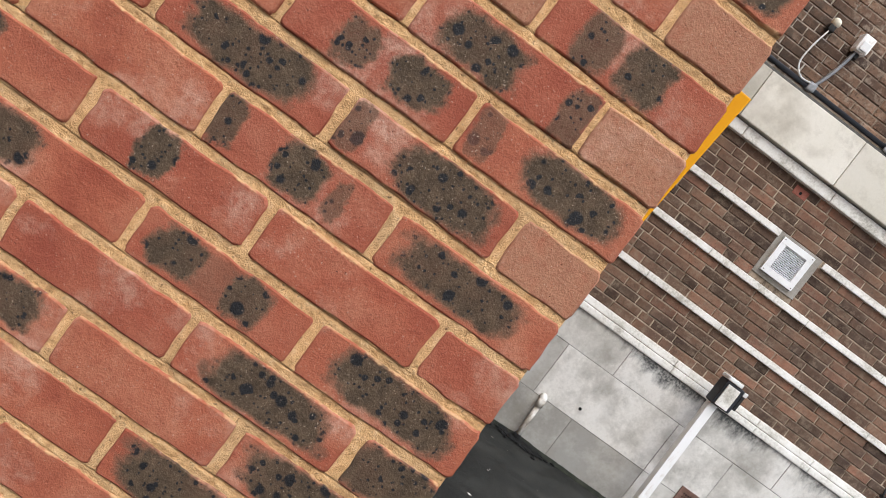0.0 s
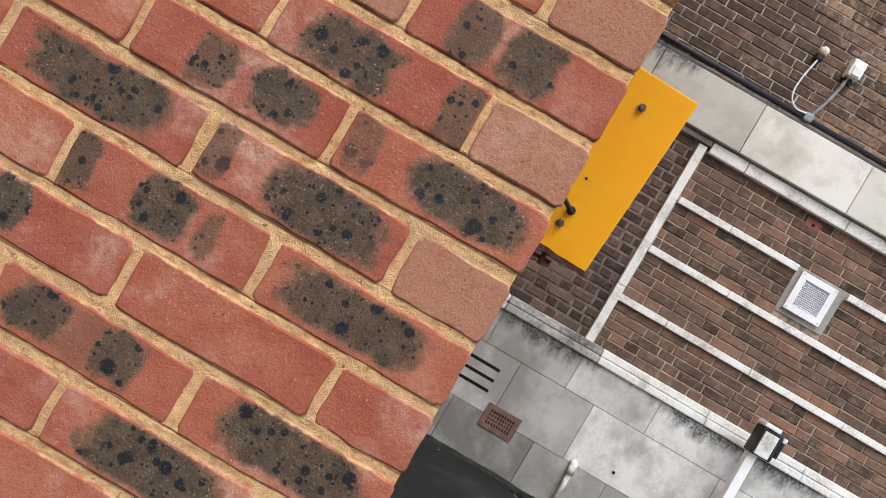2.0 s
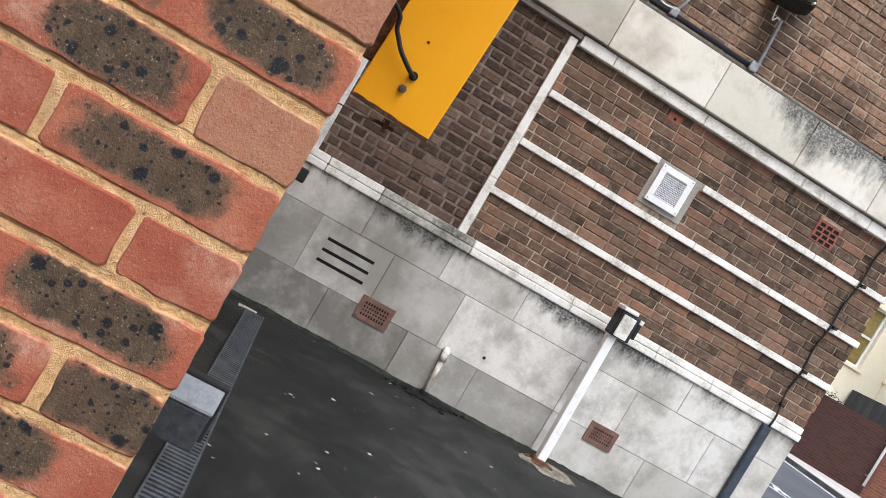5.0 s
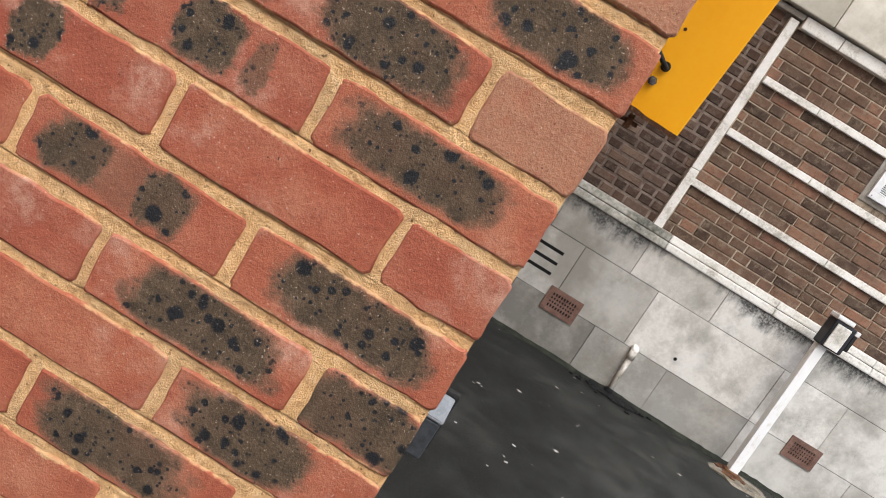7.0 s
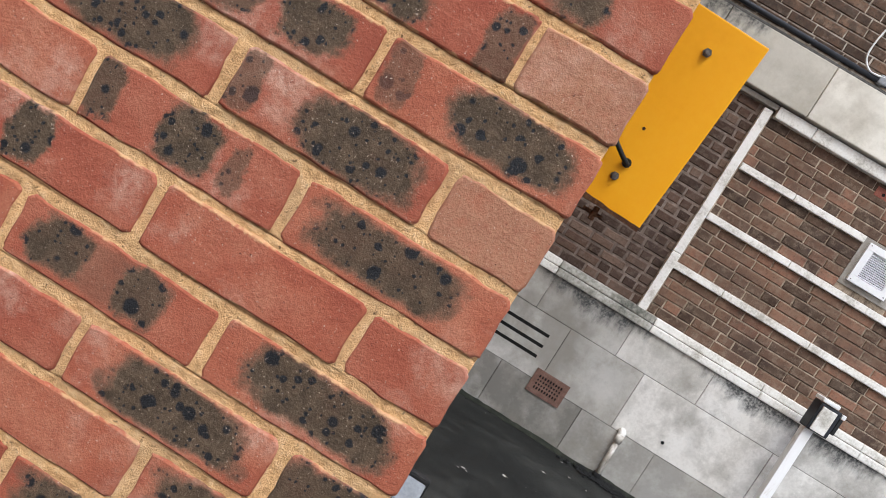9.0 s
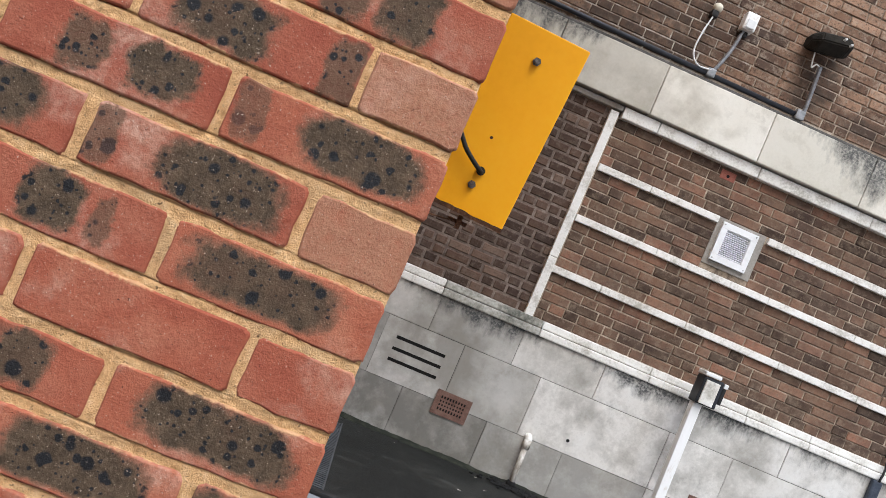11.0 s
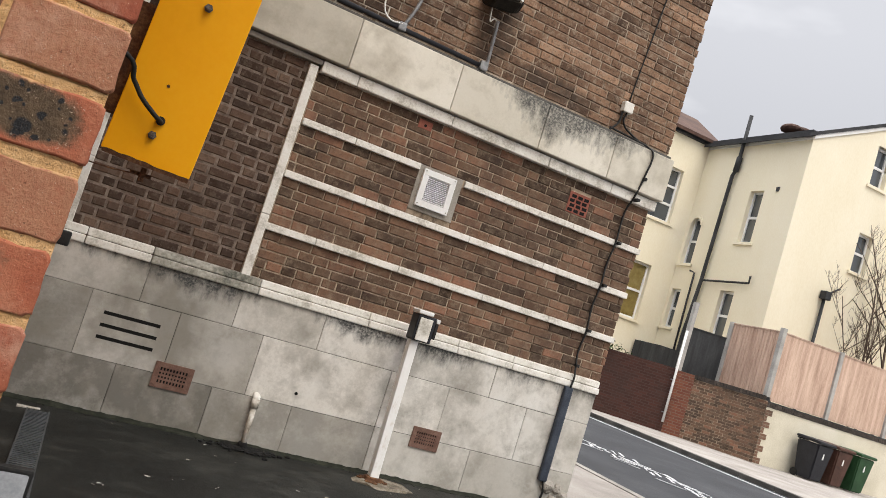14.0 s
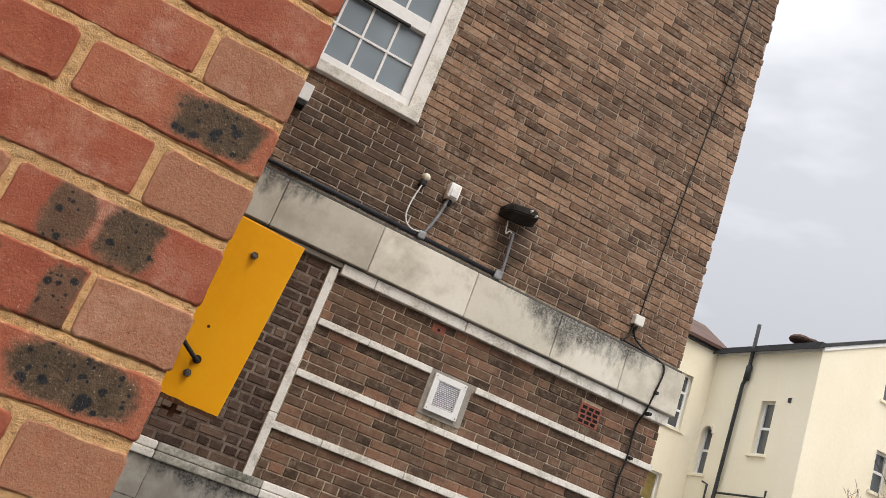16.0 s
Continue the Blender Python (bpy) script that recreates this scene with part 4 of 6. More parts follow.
zm = (fz0 + 0.075 + mid - 0.05) / 2
part("glazing_bar", box(fx0 + 0.073, FY + 0.031, zm - 0.009, fx1 - 0.083, FY + 0.0435, zm + 0.009), M_UPVC, win)

# ---- fittings on the far building ----
cond = thing("conduit", (1.2, FY - 0.03, FR_TOP), "dark conduit along the frieze with two grey steel risers", "conduit")
zc = FR_TOP + 0.075
part("pipe", tube([(-1.5, FY - 0.04, zc + 0.01), (2.15, FY - 0.04, zc - 0.015)], 0.018, 8), M_BIN_BK, cond, smooth=True)
part("riser", tube(smooth_path([(1.47, FY - 0.04, zc), (1.49, FY - 0.045, zc + 0.03), (1.54, FY - 0.05, zc + 0.19), (1.57, FY - 0.05, zc + 0.37)], 4), 0.013, 8), M_STEEL, cond, smooth=True)
part("riser", tube(smooth_path([(2.15, FY - 0.04, zc - 0.015), (2.165, FY - 0.05, zc + 0.03), (2.15, FY - 0.07, zc + 0.2), (2.14, FY - 0.075, zc + 0.33)], 4), 0.014, 8), M_STEEL, cond, smooth=True)
part("junction", box(1.445, FY - 0.065, zc - 0.03, 1.505, FY - 0.012, zc + 0.03, 0.01), M_STEEL, cond)
part("junction", box(2.115, FY - 0.065, zc - 0.045, 2.18, FY - 0.012, zc + 0.02, 0.01), M_STEEL, cond)

sensor = thing("sensor", (1.342, FY - 0.03, Z0 + 2.29), "small cream movement sensor with a black base", "sensor")
part("base", box(1.315, FY - 0.075, Z0 + 2.265, 1.365, FY - 0.003, Z0 + 2.315, 0.012), M_BLACK, sensor)
bm = bmesh.new()
bmesh.ops.create_uvsphere(bm, u_segments=12, v_segments=8, radius=0.034, matrix=pose(1.345, FY - 0.055, Z0 + 2.335))
part("dome", bm, worn("cream_dome", (0.55, 0.50, 0.38), (0.66, 0.61, 0.49), (0.72, 0.68, 0.57), 10, 60, 0.45, bump=0.05), sensor, smooth=True)
part("white_cable", tube(smooth_path([(1.335, FY - 0.06, Z0 + 2.265), (1.31, FY - 0.055, Z0 + 2.13), (1.31, FY - 0.05, Z0 + 2.0), (1.37, FY - 0.055, Z0 + 1.93), (1.47, FY - 0.06, Z0 + 1.935)], 6), 0.006, 6), M_WHITE, sensor, smooth=True)

lamp = thing("floodlight", (1.583, FY - 0.04, Z0 + 2.27), "weathered white box floodlight on a conduit riser", "floodlight")
part("housing", box(1.535, FY - 0.10, Z0 + 2.265, 1.625, FY - 0.004, Z0 + 2.39, 0.014), M_POST, lamp)
part("lens", box(1.55, FY - 0.112, Z0 + 2.275, 1.612, FY - 0.099, Z0 + 2.34, 0.006), M_WHITE, lamp)
part("bracket", box(1.55, FY - 0.06, Z0 + 2.225, 1.60, FY - 0.004, Z0 + 2.266, 0.008), M_BLACK, lamp)

dish = thing("dark_lamp", (2.13, FY - 0.1, Z0 + 2.33), "black weathered wall lamp with a faceted hood on a conduit", "wall lamp")
bm = bmesh.new()
prof = ((-0.03, 0.055), (-0.13, 0.075), (-0.215, 0.035), (-0.225, -0.02), (-0.15, -0.085), (-0.03, -0.05))
ends = [[bm.verts.new((2.125 + x, FY + y * f, Z0 + 2.40 + z * f + 0.02 * x / 0.14)) for y, z in prof] for x, f in ((-0.135, 0.6), (-0.095, 0.92), (0.09, 0.98), (0.135, 0.75))]
for a, b in zip(ends, ends[1:]):
    for i in range(6):
        bm.faces.new((a[i], a[(i + 1) % 6], b[(i + 1) % 6], b[i]))
bm.faces.new(ends[0])
bm.faces.new(ends[-1][::-1])
bmesh.ops.bevel(bm, geom=bm.edges[:], offset=0.008, segments=2, affect="EDGES")
part("hood", bm, worn("weathered_lamp_hood", (0.014, 0.0125, 0.011), (0.028, 0.025, 0.021), (0.038, 0.034, 0.028), 14, 90, 0.95, spec=0.08), dish)
part("arm", box(2.05, FY - 0.05, Z0 + 2.36, 2.15, FY - 0.003, Z0 + 2.44, 0.01), M_BLACK, dish)
for x in (2.155, 2.205):
    part("stud", tube([(x, FY - 0.225, Z0 + 2.415 - (x - 2.155) * 0.4), (x, FY - 0.255, Z0 + 2.415 - (x - 2.155) * 0.4)], 0.008, 8), M_WHITE, dish)
part("lead", tube(smooth_path([(2.14, FY - 0.075, Z0 + 2.245), (2.10, FY - 0.09, Z0 + 2.25), (2.075, FY - 0.09, Z0 + 2.22), (2.06, FY - 0.09, Z0 + 2.32)], 5), 0.005, 6), M_BAND, dish, smooth=True)

jb = thing("junction_box", (3.44, FY - 0.03, Z0 + 2.05), "small pale grey junction box with black cables below", "junction box")
part("body", box(3.395, FY - 0.06, Z0 + 2.055, 3.485, FY - 0.003, Z0 + 2.14, 0.008), M_BAND, jb)
for i, pts in enumerate((((3.41, 2.055), (3.40, 1.96), (3.36, 1.90), (3.34, 1.88)), ((3.45, 2.055), (3.44, 1.99), (3.50, 1.93), (3.72, 1.862)))):
    part("lead", tube(smooth_path([(x, FY - 0.03, Z0 + z) for x, z in pts], 5), 0.008, 6), M_BLACK, jb, smooth=True)
cab = thing("wall_cable", (3.66, FY - 0.03, 1.0), "black cable sagging down the wall from the frieze into a pipe", "cable")
path = [(3.34, FY - 0.02, Z0 + 1.90), (3.6, FY - 0.03, Z0 + 1.885), (3.72, FY - 0.06, Z0 + 1.862), (3.755, FY - 0.105, Z0 + 1.80), (3.735, FY - 0.10, Z0 + 1.62), (3.715, FY - 0.07, Z0 + 1.44), (3.70, FY - 0.02, Z0 + 1.3), (3.69, FY - 0.035, Z0 + 1.05), (3.675, FY - 0.02, Z0 + 0.86), (3.668, FY - 0.035, Z0 + 0.68), (3.655, FY - 0.02, Z0 + 0.5), (3.66, FY - 0.035, Z0 + 0.3), (3.65, FY - 0.02, Z0 + 0.12), (3.648, FY - 0.07, Z0 - 0.06), (3.632, FY - 0.085, Z0 - 0.16)]
part("cable", tube(smooth_path(path, 5), 0.0085, 6), M_BLACK, cab, smooth=True)
for z in (1.6, 1.42, 1.05, 0.69, 0.31, 0.02):
    x = 3.655 + 0.055 * z
    part("clip", box(x - 0.014, FY - 0.062 - (0.05 if z > 1.3 else 0), Z0 + z - 0.012, x + 0.018, FY - 0.02, Z0 + z + 0.012, 0.004), M_BLACK, cab)
cab = thing("thin_cable", (3.55, FY - 0.01, 4.0), "thin black cable up the brick wall with a coiled loop", "cable")
part("cable", tube(smooth_path([(3.455, FY - 0.012, Z0 + 2.14), (3.475, FY - 0.01, Z0 + 2.45), (3.54, FY - 0.01, Z0 + 3.3), (3.61, FY - 0.01, Z0 + 4.2), (3.65, FY - 0.012, Z0 + 4.63), (3.66, FY - 0.012, Z0 + 5.3), (3.70, FY - 0.01, 8.0)], 5), 0.0055, 6), M_BLACK, cab, smooth=True)
part("loop", tube([(3.655 + 0.055 * math.sin(a), FY - 0.018, Z0 + 4.60 + 0.07 * math.cos(a)) for a in (i * 0.35 for i in range(19))], 0.005, 6), M_BLACK, cab, smooth=True)

side_lamp = thing("security_box", (0.27, FY - 0.05, Z0 + 2.37), "white wall box with a black bracket below", "wall box")
part("body", box(0.12, FY - 0.12, Z0 + 2.40, 0.335, FY - 0.003, Z0 + 2.53, 0.006), M_WHITE, side_lamp)
part("bracket", box(0.18, FY - 0.11, Z0 + 2.36, 0.325, FY - 0.003, Z0 + 2.399, 0.006), M_BLACK, side_lamp)

guard = thing("cable_guard", (3.628, PY, 0.2), "blue-black painted steel cable guard on the plinth", "cable guard")
part("channel", box(3.593, PY - 0.045, 0.235, 3.663, PY - 0.002, PL_TOP - 0.006, 0.012), M_BLUE, guard)
part("tail", tube(smooth_path([(3.64, PY - 0.02, 0.24), (3.66, PY - 0.03, 0.15), (3.64, PY - 0.02, 0.02)], 4), 0.008, 6), M_BLACK, guard, smooth=True)

stub = thing("pipe_stub", (1.305, PY - 0.05, 0.0), "peeling white pipe stub rising from the yard to the plinth", "pipe")
part("pipe", tube([(1.308, PY - 0.05, 0.0), (1.303, PY - 0.045, 0.30)], 0.019, 10), M_STUB, stub, smooth=True)
part("socket", tube([(1.303, PY - 0.045, 0.27), (1.302, PY - 0.044, 0.33)], 0.026, 10), M_STUB, stub, smooth=True)
part("elbow", tube([(1.302, PY - 0.044, 0.315), (1.302, PY - 0.036, 0.342), (1.302, PY + 0.01, 0.345)], 0.025, 10), M_BAND, stub, smooth=True)
part("collar", tube([(1.306, PY - 0.05, 0.0), (1.306, PY - 0.05, 0.04)], 0.034, 10, r2=0.028), M_VOID, stub, smooth=True)
random.seed(21)
bm = bmesh.new()
for _ in range(190):
    bmesh.ops.create_icosphere(bm, subdivisions=1, radius=random.uniform(0.004, 0.017), matrix=Matrix.LocRotScale((1.33 + random.gauss(0, 0.10), PY - 0.015 - abs(random.gauss(0, 0.07)), 0.006), None, (1.4, 1.0, 0.7)))
tagged(part("debris", bm, M_VOID), "black wet debris round the pipe foot", "debris", kind="stuff")
bm = bmesh.new()
ring = []
for i in range(90):
    a = i * math.pi / 45
    r = 1.0 + 0.35 * noise.noise((2.2 * math.cos(a), 2.2 * math.sin(a), 1.7)) + 0.22 * noise.noise((9 * math.cos(a), 9 * math.sin(a), 4.1))
    ring.append(bm.verts.new((1.34 + 0.20 * r * math.cos(a), PY - 0.012 - (0.085 * r * (1 - math.sin(a))), 0.0065)))
bm.faces.new(ring)
tagged(part("wet_patch", bm, M_VOID), "black wet patch on the tarmac by the pipe", "stain", kind="structure")
# near-black bits and an irregular low fillet along the plinth foot
bm = bmesh.new()
for _ in range(500):
    x = random.uniform(-0.25, 3.85)
    bmesh.ops.create_icosphere(bm, subdivisions=1, radius=random.uniform(0.002, 0.006), matrix=pose(x, PY - abs(random.gauss(0, 0.03)), 0.003, random.uniform(0, 90)))
prev = None
for i in range(206):
    x = -0.25 + 0.02 * i
    h = 0.016 + 0.012 * noise.noise((x * 4, 0, 3)) + 0.006 * noise.noise((x * 23, 0, 7))
    w = 0.05 + 0.03 * noise.noise((x * 3, 5, 3)) + 0.012 * noise.noise((x * 19, 0, 1))
    cur = [bm.verts.new(p) for p in ((x, PY - w, 0.001), (x, PY - w * 0.4, 0.004 + h * 0.45), (x, PY - 0.001, 0.004 + h))]
    if prev:
        bm.faces.new((prev[0], cur[0], cur[1], prev[1]))
        bm.faces.new((prev[1], cur[1], cur[2], prev[2]))
    prev = cur
tagged(part("grit", bm, M_FOOT_DK), "dark bits and a low dark strip along the foot of the plinth", "grit", kind="stuff")
scrap = thing("paper_scrap", (0.03, 4.32, 0.0), "pale torn scrap lying by the drain", "scrap")
bm = box(-0.05, 4.30, 0.002, 0.075, 4.335, 0.012)
for v in bm.verts:
    v.co.z += 0.01 * math.sin(v.co.x * 60)
    v.co.y += 0.3 * (v.co.x)
part("sheet", bm, M_LEAF, scrap)
part_hole = thing("fixing_hole", (1.56, PY, Z0 - 0.725), "small dark disc for a hole in the stone plinth", "hole")
# near-black disc on the stone paints a hole's shade
part("plug", tube([(1.56, PY - 0.003, Z0 - 0.72), (1.56, PY + 0.005, Z0 - 0.72)], 0.012, 10), M_VOID, part_hole)

post = thing("bollard_post", (2.19, 4.3, 0.0), "white painted steel post with rusted foot and grey head box", "post")
bm = box(2.159, 4.266, -0.02, 2.221, 4.334, 1.0, 0.005)
for v in bm.verts:
    v.co.x -= 0.018 * v.co.z
part("shaft", bm, M_POST, post)
part("foot", tube([(2.19, 4.3, 0.0), (2.19, 4.3, 0.035), (2.19, 4.3, 0.04)], 0.07, 9, r2=0.045), M_RUST, post, "rusted crumbling foot")
bm = bmesh.new()
bmesh.ops.create_cone(bm, cap_ends=True, segments=11, radius1=0.15, radius2=0.12, depth=0.016, matrix=pose(2.21, 4.27, 0.006))
for v in bm.verts:
    v.co.x += random.uniform(-0.03, 0.03)
    v.co.y += random.uniform(-0.03, 0.03)
    v.co.x = 2.25 + (v.co.x - 2.21) * 1.35
part("pad", bm, M_PAD, post, "cracked concrete pad")
bm = bmesh.new()
for _ in range(46):
    a, r = random.uniform(0, 6.28), random.uniform(0.035, 0.10)
    bmesh.ops.create_icosphere(bm, subdivisions=1, radius=random.uniform(0.006, 0.02), matrix=Matrix.LocRotScale((2.19 + r * math.cos(a), 4.29 + r * math.sin(a), 0.015), None, (1.3, 1, 0.6)))
part("rust_flakes", bm, M_RUST, post, "rust flakes fallen round the foot")
hd = part("head", box(2.135, 4.235, 1.0, 2.275, 4.365, 1.185, 0.012), M_BIN_BK, post, "grey steel box")
part("face_plate", box(2.15, 4.222, 1.008, 2.245, 4.2345, 1.165, 0.004), M_BAND, hd)
part("cap", box(2.128, 4.225, 1.187, 2.24, 4.36, 1.215, 0.008), M_WHITE, hd)
part("latch", box(2.277, 4.24, 1.04, 2.30, 4.3, 1.15, 0.005), M_BLACK, hd)
part("latch_plate", box(2.278, 4.24, 1.152, 2.306, 4.3, 1.182, 0.004), M_WHITE, hd)

# ---- street wall, fence and bins across the road ----
def wall_run(name, a, b, z1, thick, mat, label, z0=0.0):
    """An upright wall from a to b on the plan, its face on the right-hand side of that way."""
    a, b = Vector((*a, 0)), Vector((*b, 0))
    d = b - a
    ob = new(name, mesh_of(box(0, 0, z0, d.length, thick, z1), name, mat))
    ob.matrix_world = Matrix.Translation(a) @ Matrix.Rotation(math.atan2(d.y, d.x), 4, "Z")
    origin[ob] = Vector((0, 0, 0))
    return tagged(ob, label, "wall", kind="structure")


E_ = (16.35, 14.6)
D_ = (15.3, 16.2)
F_ = (11.6, 19.6)
wall_run("wall_street_red", F_, (14.95, 16.52), 1.83, 0.3, M_RED_WALL, "dark red brick boundary wall beside the street")
wall_run("wall_street_pier", (14.95, 16.52), D_, 1.80, 0.34, M_ORANGE, "orange red brick pier of the boundary wall")
wall_run("wall_street_old", D_, E_, 1.70, 0.3, M_JOINT, "weathered patchy brick boundary wall")
old = bpy.data.objects["wall_street_old"]
rs_old = random.Random(9)
shapes = {}
run = (Vector(E_) - Vector(D_)).length
for row in range(22):
    x = -0.1 * (row % 2)
    while x < run - 0.02:
        xa, xb = max(x, 0.0), min(x + 0.205, run)
        if xb - xa > 0.04:
            key = round(xb - xa, 2)
            if key not in shapes:
                shapes[key] = mesh_of(box(0, -0.008, 0, key - 0.004, 0.05, 0.064, 0.004), "brick", M_PANEL)
            ob = new("brick", shapes[key])
            ob.location = (xa, rs_old.uniform(-0.004, 0.003), 0.03 + row * 0.0755)
            ob.parent = old
        x += 0.215
wr = wall_run("wall_street_render", E_, (30.0, 14.6), 1.55, 0.3, M_WRENDER, "off-white rendered boundary wall")
for i in range(9):
    w = 0.10 if i % 2 else 0.24
    ob = new("quoin", mesh_of(box(0, 0, 0, w, 0.02, 0.145, 0.004), "quoin", M_OLD_WALL))
    ob.location = (E_[0], E_[1] - 0.012, 0.10 + 0.155 * i)
    ob.parent = wr
    ob.matrix_parent_inverse = wr.matrix_world.inverted()
for nm, a, b in (("coping_old", D_, E_), ("coping_render", E_, (30.0, 14.6))):
    c = wall_run(nm, a, b, 1.70 if nm == "coping_render" else 1.80, 0.32, M_SLATE, "dark brick on edge coping with shadowed gaps", 1.70 if nm == "coping_old" else 1.55)
    n = int((Vector(b) - Vector(a)).length / 0.085)
    z0 = 1.705 if nm == "coping_old" else 1.56
    proto = mesh_of(box(0.0, -0.03, z0, 0.068, 0.3, z0 + 0.11), "coping_brick", M_COPING)
    for i in range(min(n, 110)):
        ob = new("coping_brick", proto)
        ob.location = (i * 0.085, 0, 0.0)
        ob.parent = c


def fence_panel(a, b, z0, z1, mat, label, thick=0.03, step=0.105):
    a, b = Vector((*a, 0)), Vector((*b, 0))
    d = b - a
    f = new("fence_section")
    f.matrix_world = Matrix.Translation(a) @ Matrix.Rotation(math.atan2(d.y, d.x), 4, "Z")
    tagged(f, label, "fence", "street fence")
    n = int(d.length / step)
    me = None
    for i in range(n):
        bm = bmesh.new()
        x = i * d.length / n
        w = d.length / n
        vs = [bm.verts.new(p) for p in ((x, 0, z0), (x + w, -0.016, z0), (x + w, thick, z0), (x, thick, z0), (x, 0, z1), (x + w, -0.016, z1), (x + w, thick, z1), (x, thick, z1))]
        for q in ((0, 1, 5, 4), (1, 2, 6, 5), (2, 3, 7, 6), (3, 0, 4, 7), (4, 5, 6, 7), (3, 2, 1, 0)):
            bm.faces.new([vs[j] for j in q])
        ob = new("board", mesh_of(bm, "board", mat))
        ob.parent = f
    ob = new("cap_rail", mesh_of(box(0, -0.03, z1 + 0.002, d.length, 0.045, z1 + 0.03), "cap_rail", mat))
    ob.parent = f
    return f


FX = (16.4, 18.55, 20.85, 23.3)
for x0, x1 in zip(FX, FX[1:]):
    fence_panel((x0 + 0.07, 14.72), (x1 - 0.07, 14.72), 1.72, 3.5, M_FENCE, "new pinkish close-board timber fence panel on the wall")
fence_panel((16.35, 16.45), (16.35, 14.8), 1.80, 3.5, M_FENCE, "new pinkish close-board timber fence panel on the wall")
fence_panel((15.25, 16.95), (16.3, 16.55), 1.80, 3.05, M_DKFENCE, "dark stained timber fence panel")
fence_panel((23.4, 14.72), (25.5, 14.72), 1.72, 3.4, M_DKFENCE, "dark weathered fence panel on the wall")
for x, y, z0, z1 in ((16.37, 14.72, 1.68, 3.62), (18.55, 14.70, 1.68, 3.56), (20.85, 14.70, 1.68, 3.56), (23.32, 14.70, 1.68, 3.6), (16.36, 16.5, 1.72, 3.55), (15.15, 16.75, 1.75, 3.75)):
    p = thing("fence_post", (x, y, z0), "grey concrete fence post between panels", "fence post", "fence posts")
    part("shaft", box(x - 0.065, y - 0.06, z0, x + 0.065, y + 0.07, z1, 0.012), M_CONC, p)


def wheelie_bin(x, y, mat, label):
    b = thing("wheelie_bin", (x, y, 0.09), label, "wheelie bin", "bins by the wall")
    bm = bmesh.new()
    lo = [(x - 0.21, y - 0.25), (x + 0.21, y - 0.25), (x + 0.21, y + 0.25), (x - 0.21, y + 0.25)]
    hi = [(x - 0.285, y - 0.36), (x + 0.285, y - 0.36), (x + 0.285, y + 0.33), (x - 0.285, y + 0.33)]
    v0 = [bm.verts.new((*p, 0.12)) for p in lo]
    v1 = [bm.verts.new((*p, 1.04)) for p in hi]
    for i in range(4):
        bm.faces.new((v0[i], v0[(i + 1) % 4], v1[(i + 1) % 4], v1[i]))
    bm.faces.new(v0[::-1])
    bm.faces.new(v1)
    bmesh.ops.bevel(bm, geom=bm.edges[:], offset=0.03, segments=2, affect="EDGES")
    part("body", bm, mat, b)
    bm = box(x - 0.305, y - 0.40, 1.045, x + 0.305, y + 0.36, 1.12, 0.03)
    for v in bm.verts:
        v.co.z += 0.05 * (v.co.y - y + 0.4)
    part("lid", bm, mat, b)
    part("handle", tube([(x - 0.2, y + 0.4, 1.06), (x + 0.2, y + 0.4, 1.06)], 0.018, 8), mat, b)
    for s in (-0.22, 0.22):
        part("wheel", tube([(x + s - 0.03, y + 0.24, 0.19), (x + s + 0.03, y + 0.24, 0.19)], 0.1, 14), M_BLACK, b)
    part("number_mark", box(x - 0.03, y - 0.335, 0.68, x + 0.01, y - 0.318, 0.90), M_WHITE, b, "plain white painted bar")


wheelie_bin(17.75, 14.1, M_BIN_BK, "black wheelie bin beside the rendered wall")
wheelie_bin(18.48, 14.1, M_BIN_BR, "brown wheelie bin between two others")
wheelie_bin(19.22, 14.05, M_BIN_GR, "dark green wheelie bin beside the rendered wall")

pole = thing("white_pole", (14.35, 16.55, 0.4), "slim white pole fixed to the red brick wall", "pole")
part("shaft", tube([(14.88, 16.48, 0.35), (14.86, 16.48, 2.89)], 0.034, 8), M_WHITE, pole, smooth=True)
for z in (0.6, 1.5):
    part("bracket", box(14.86, 16.47, z, 14.90, 16.70, z + 0.03), M_STEEL, pole)
pale = thing("leaning_plank", (13.4, 18.2, 1.8), "pale grey plank standing on the boundary wall", "plank")
bm = box(13.42, 18.2, 1.8, 13.54, 18.26, 3.75)
for v in bm.verts:
    v.co.x += (v.co.z - 1.8) * 0.06
part("board", bm, M_CONC, pale)
random.seed(31)
bm = bmesh.new()
for _ in range(160):
    p = Vector((13.55 + random.gauss(0, 0.35), 17.95 + random.gauss(0, 0.15), 1.84 + abs(random.gauss(0, 0.09))))
    a = random.uniform(0, 6.3)
    d = Vector((math.cos(a), math.sin(a), random.uniform(-0.3, 0.8))) * 0.07
    s = Vector((-d.y, d.x, 0)) * 0.4
    bm.faces.new([bm.verts.new(q) for q in (p - d, p + s, p + d, p - s)])
tagged(part("weeds", bm, M_MOSS), "dull green weeds on top of the brick wall", "weeds", kind="stuff")


# ---- cream house ----
XA, YB, YW = 18.4, 17.5, 22.1
EAVE, APEX = 9.98, 11.85
house = thing("house", (22.0, 20.0, 0.0), "cream rendered three-storey house with white sash windows", "house")


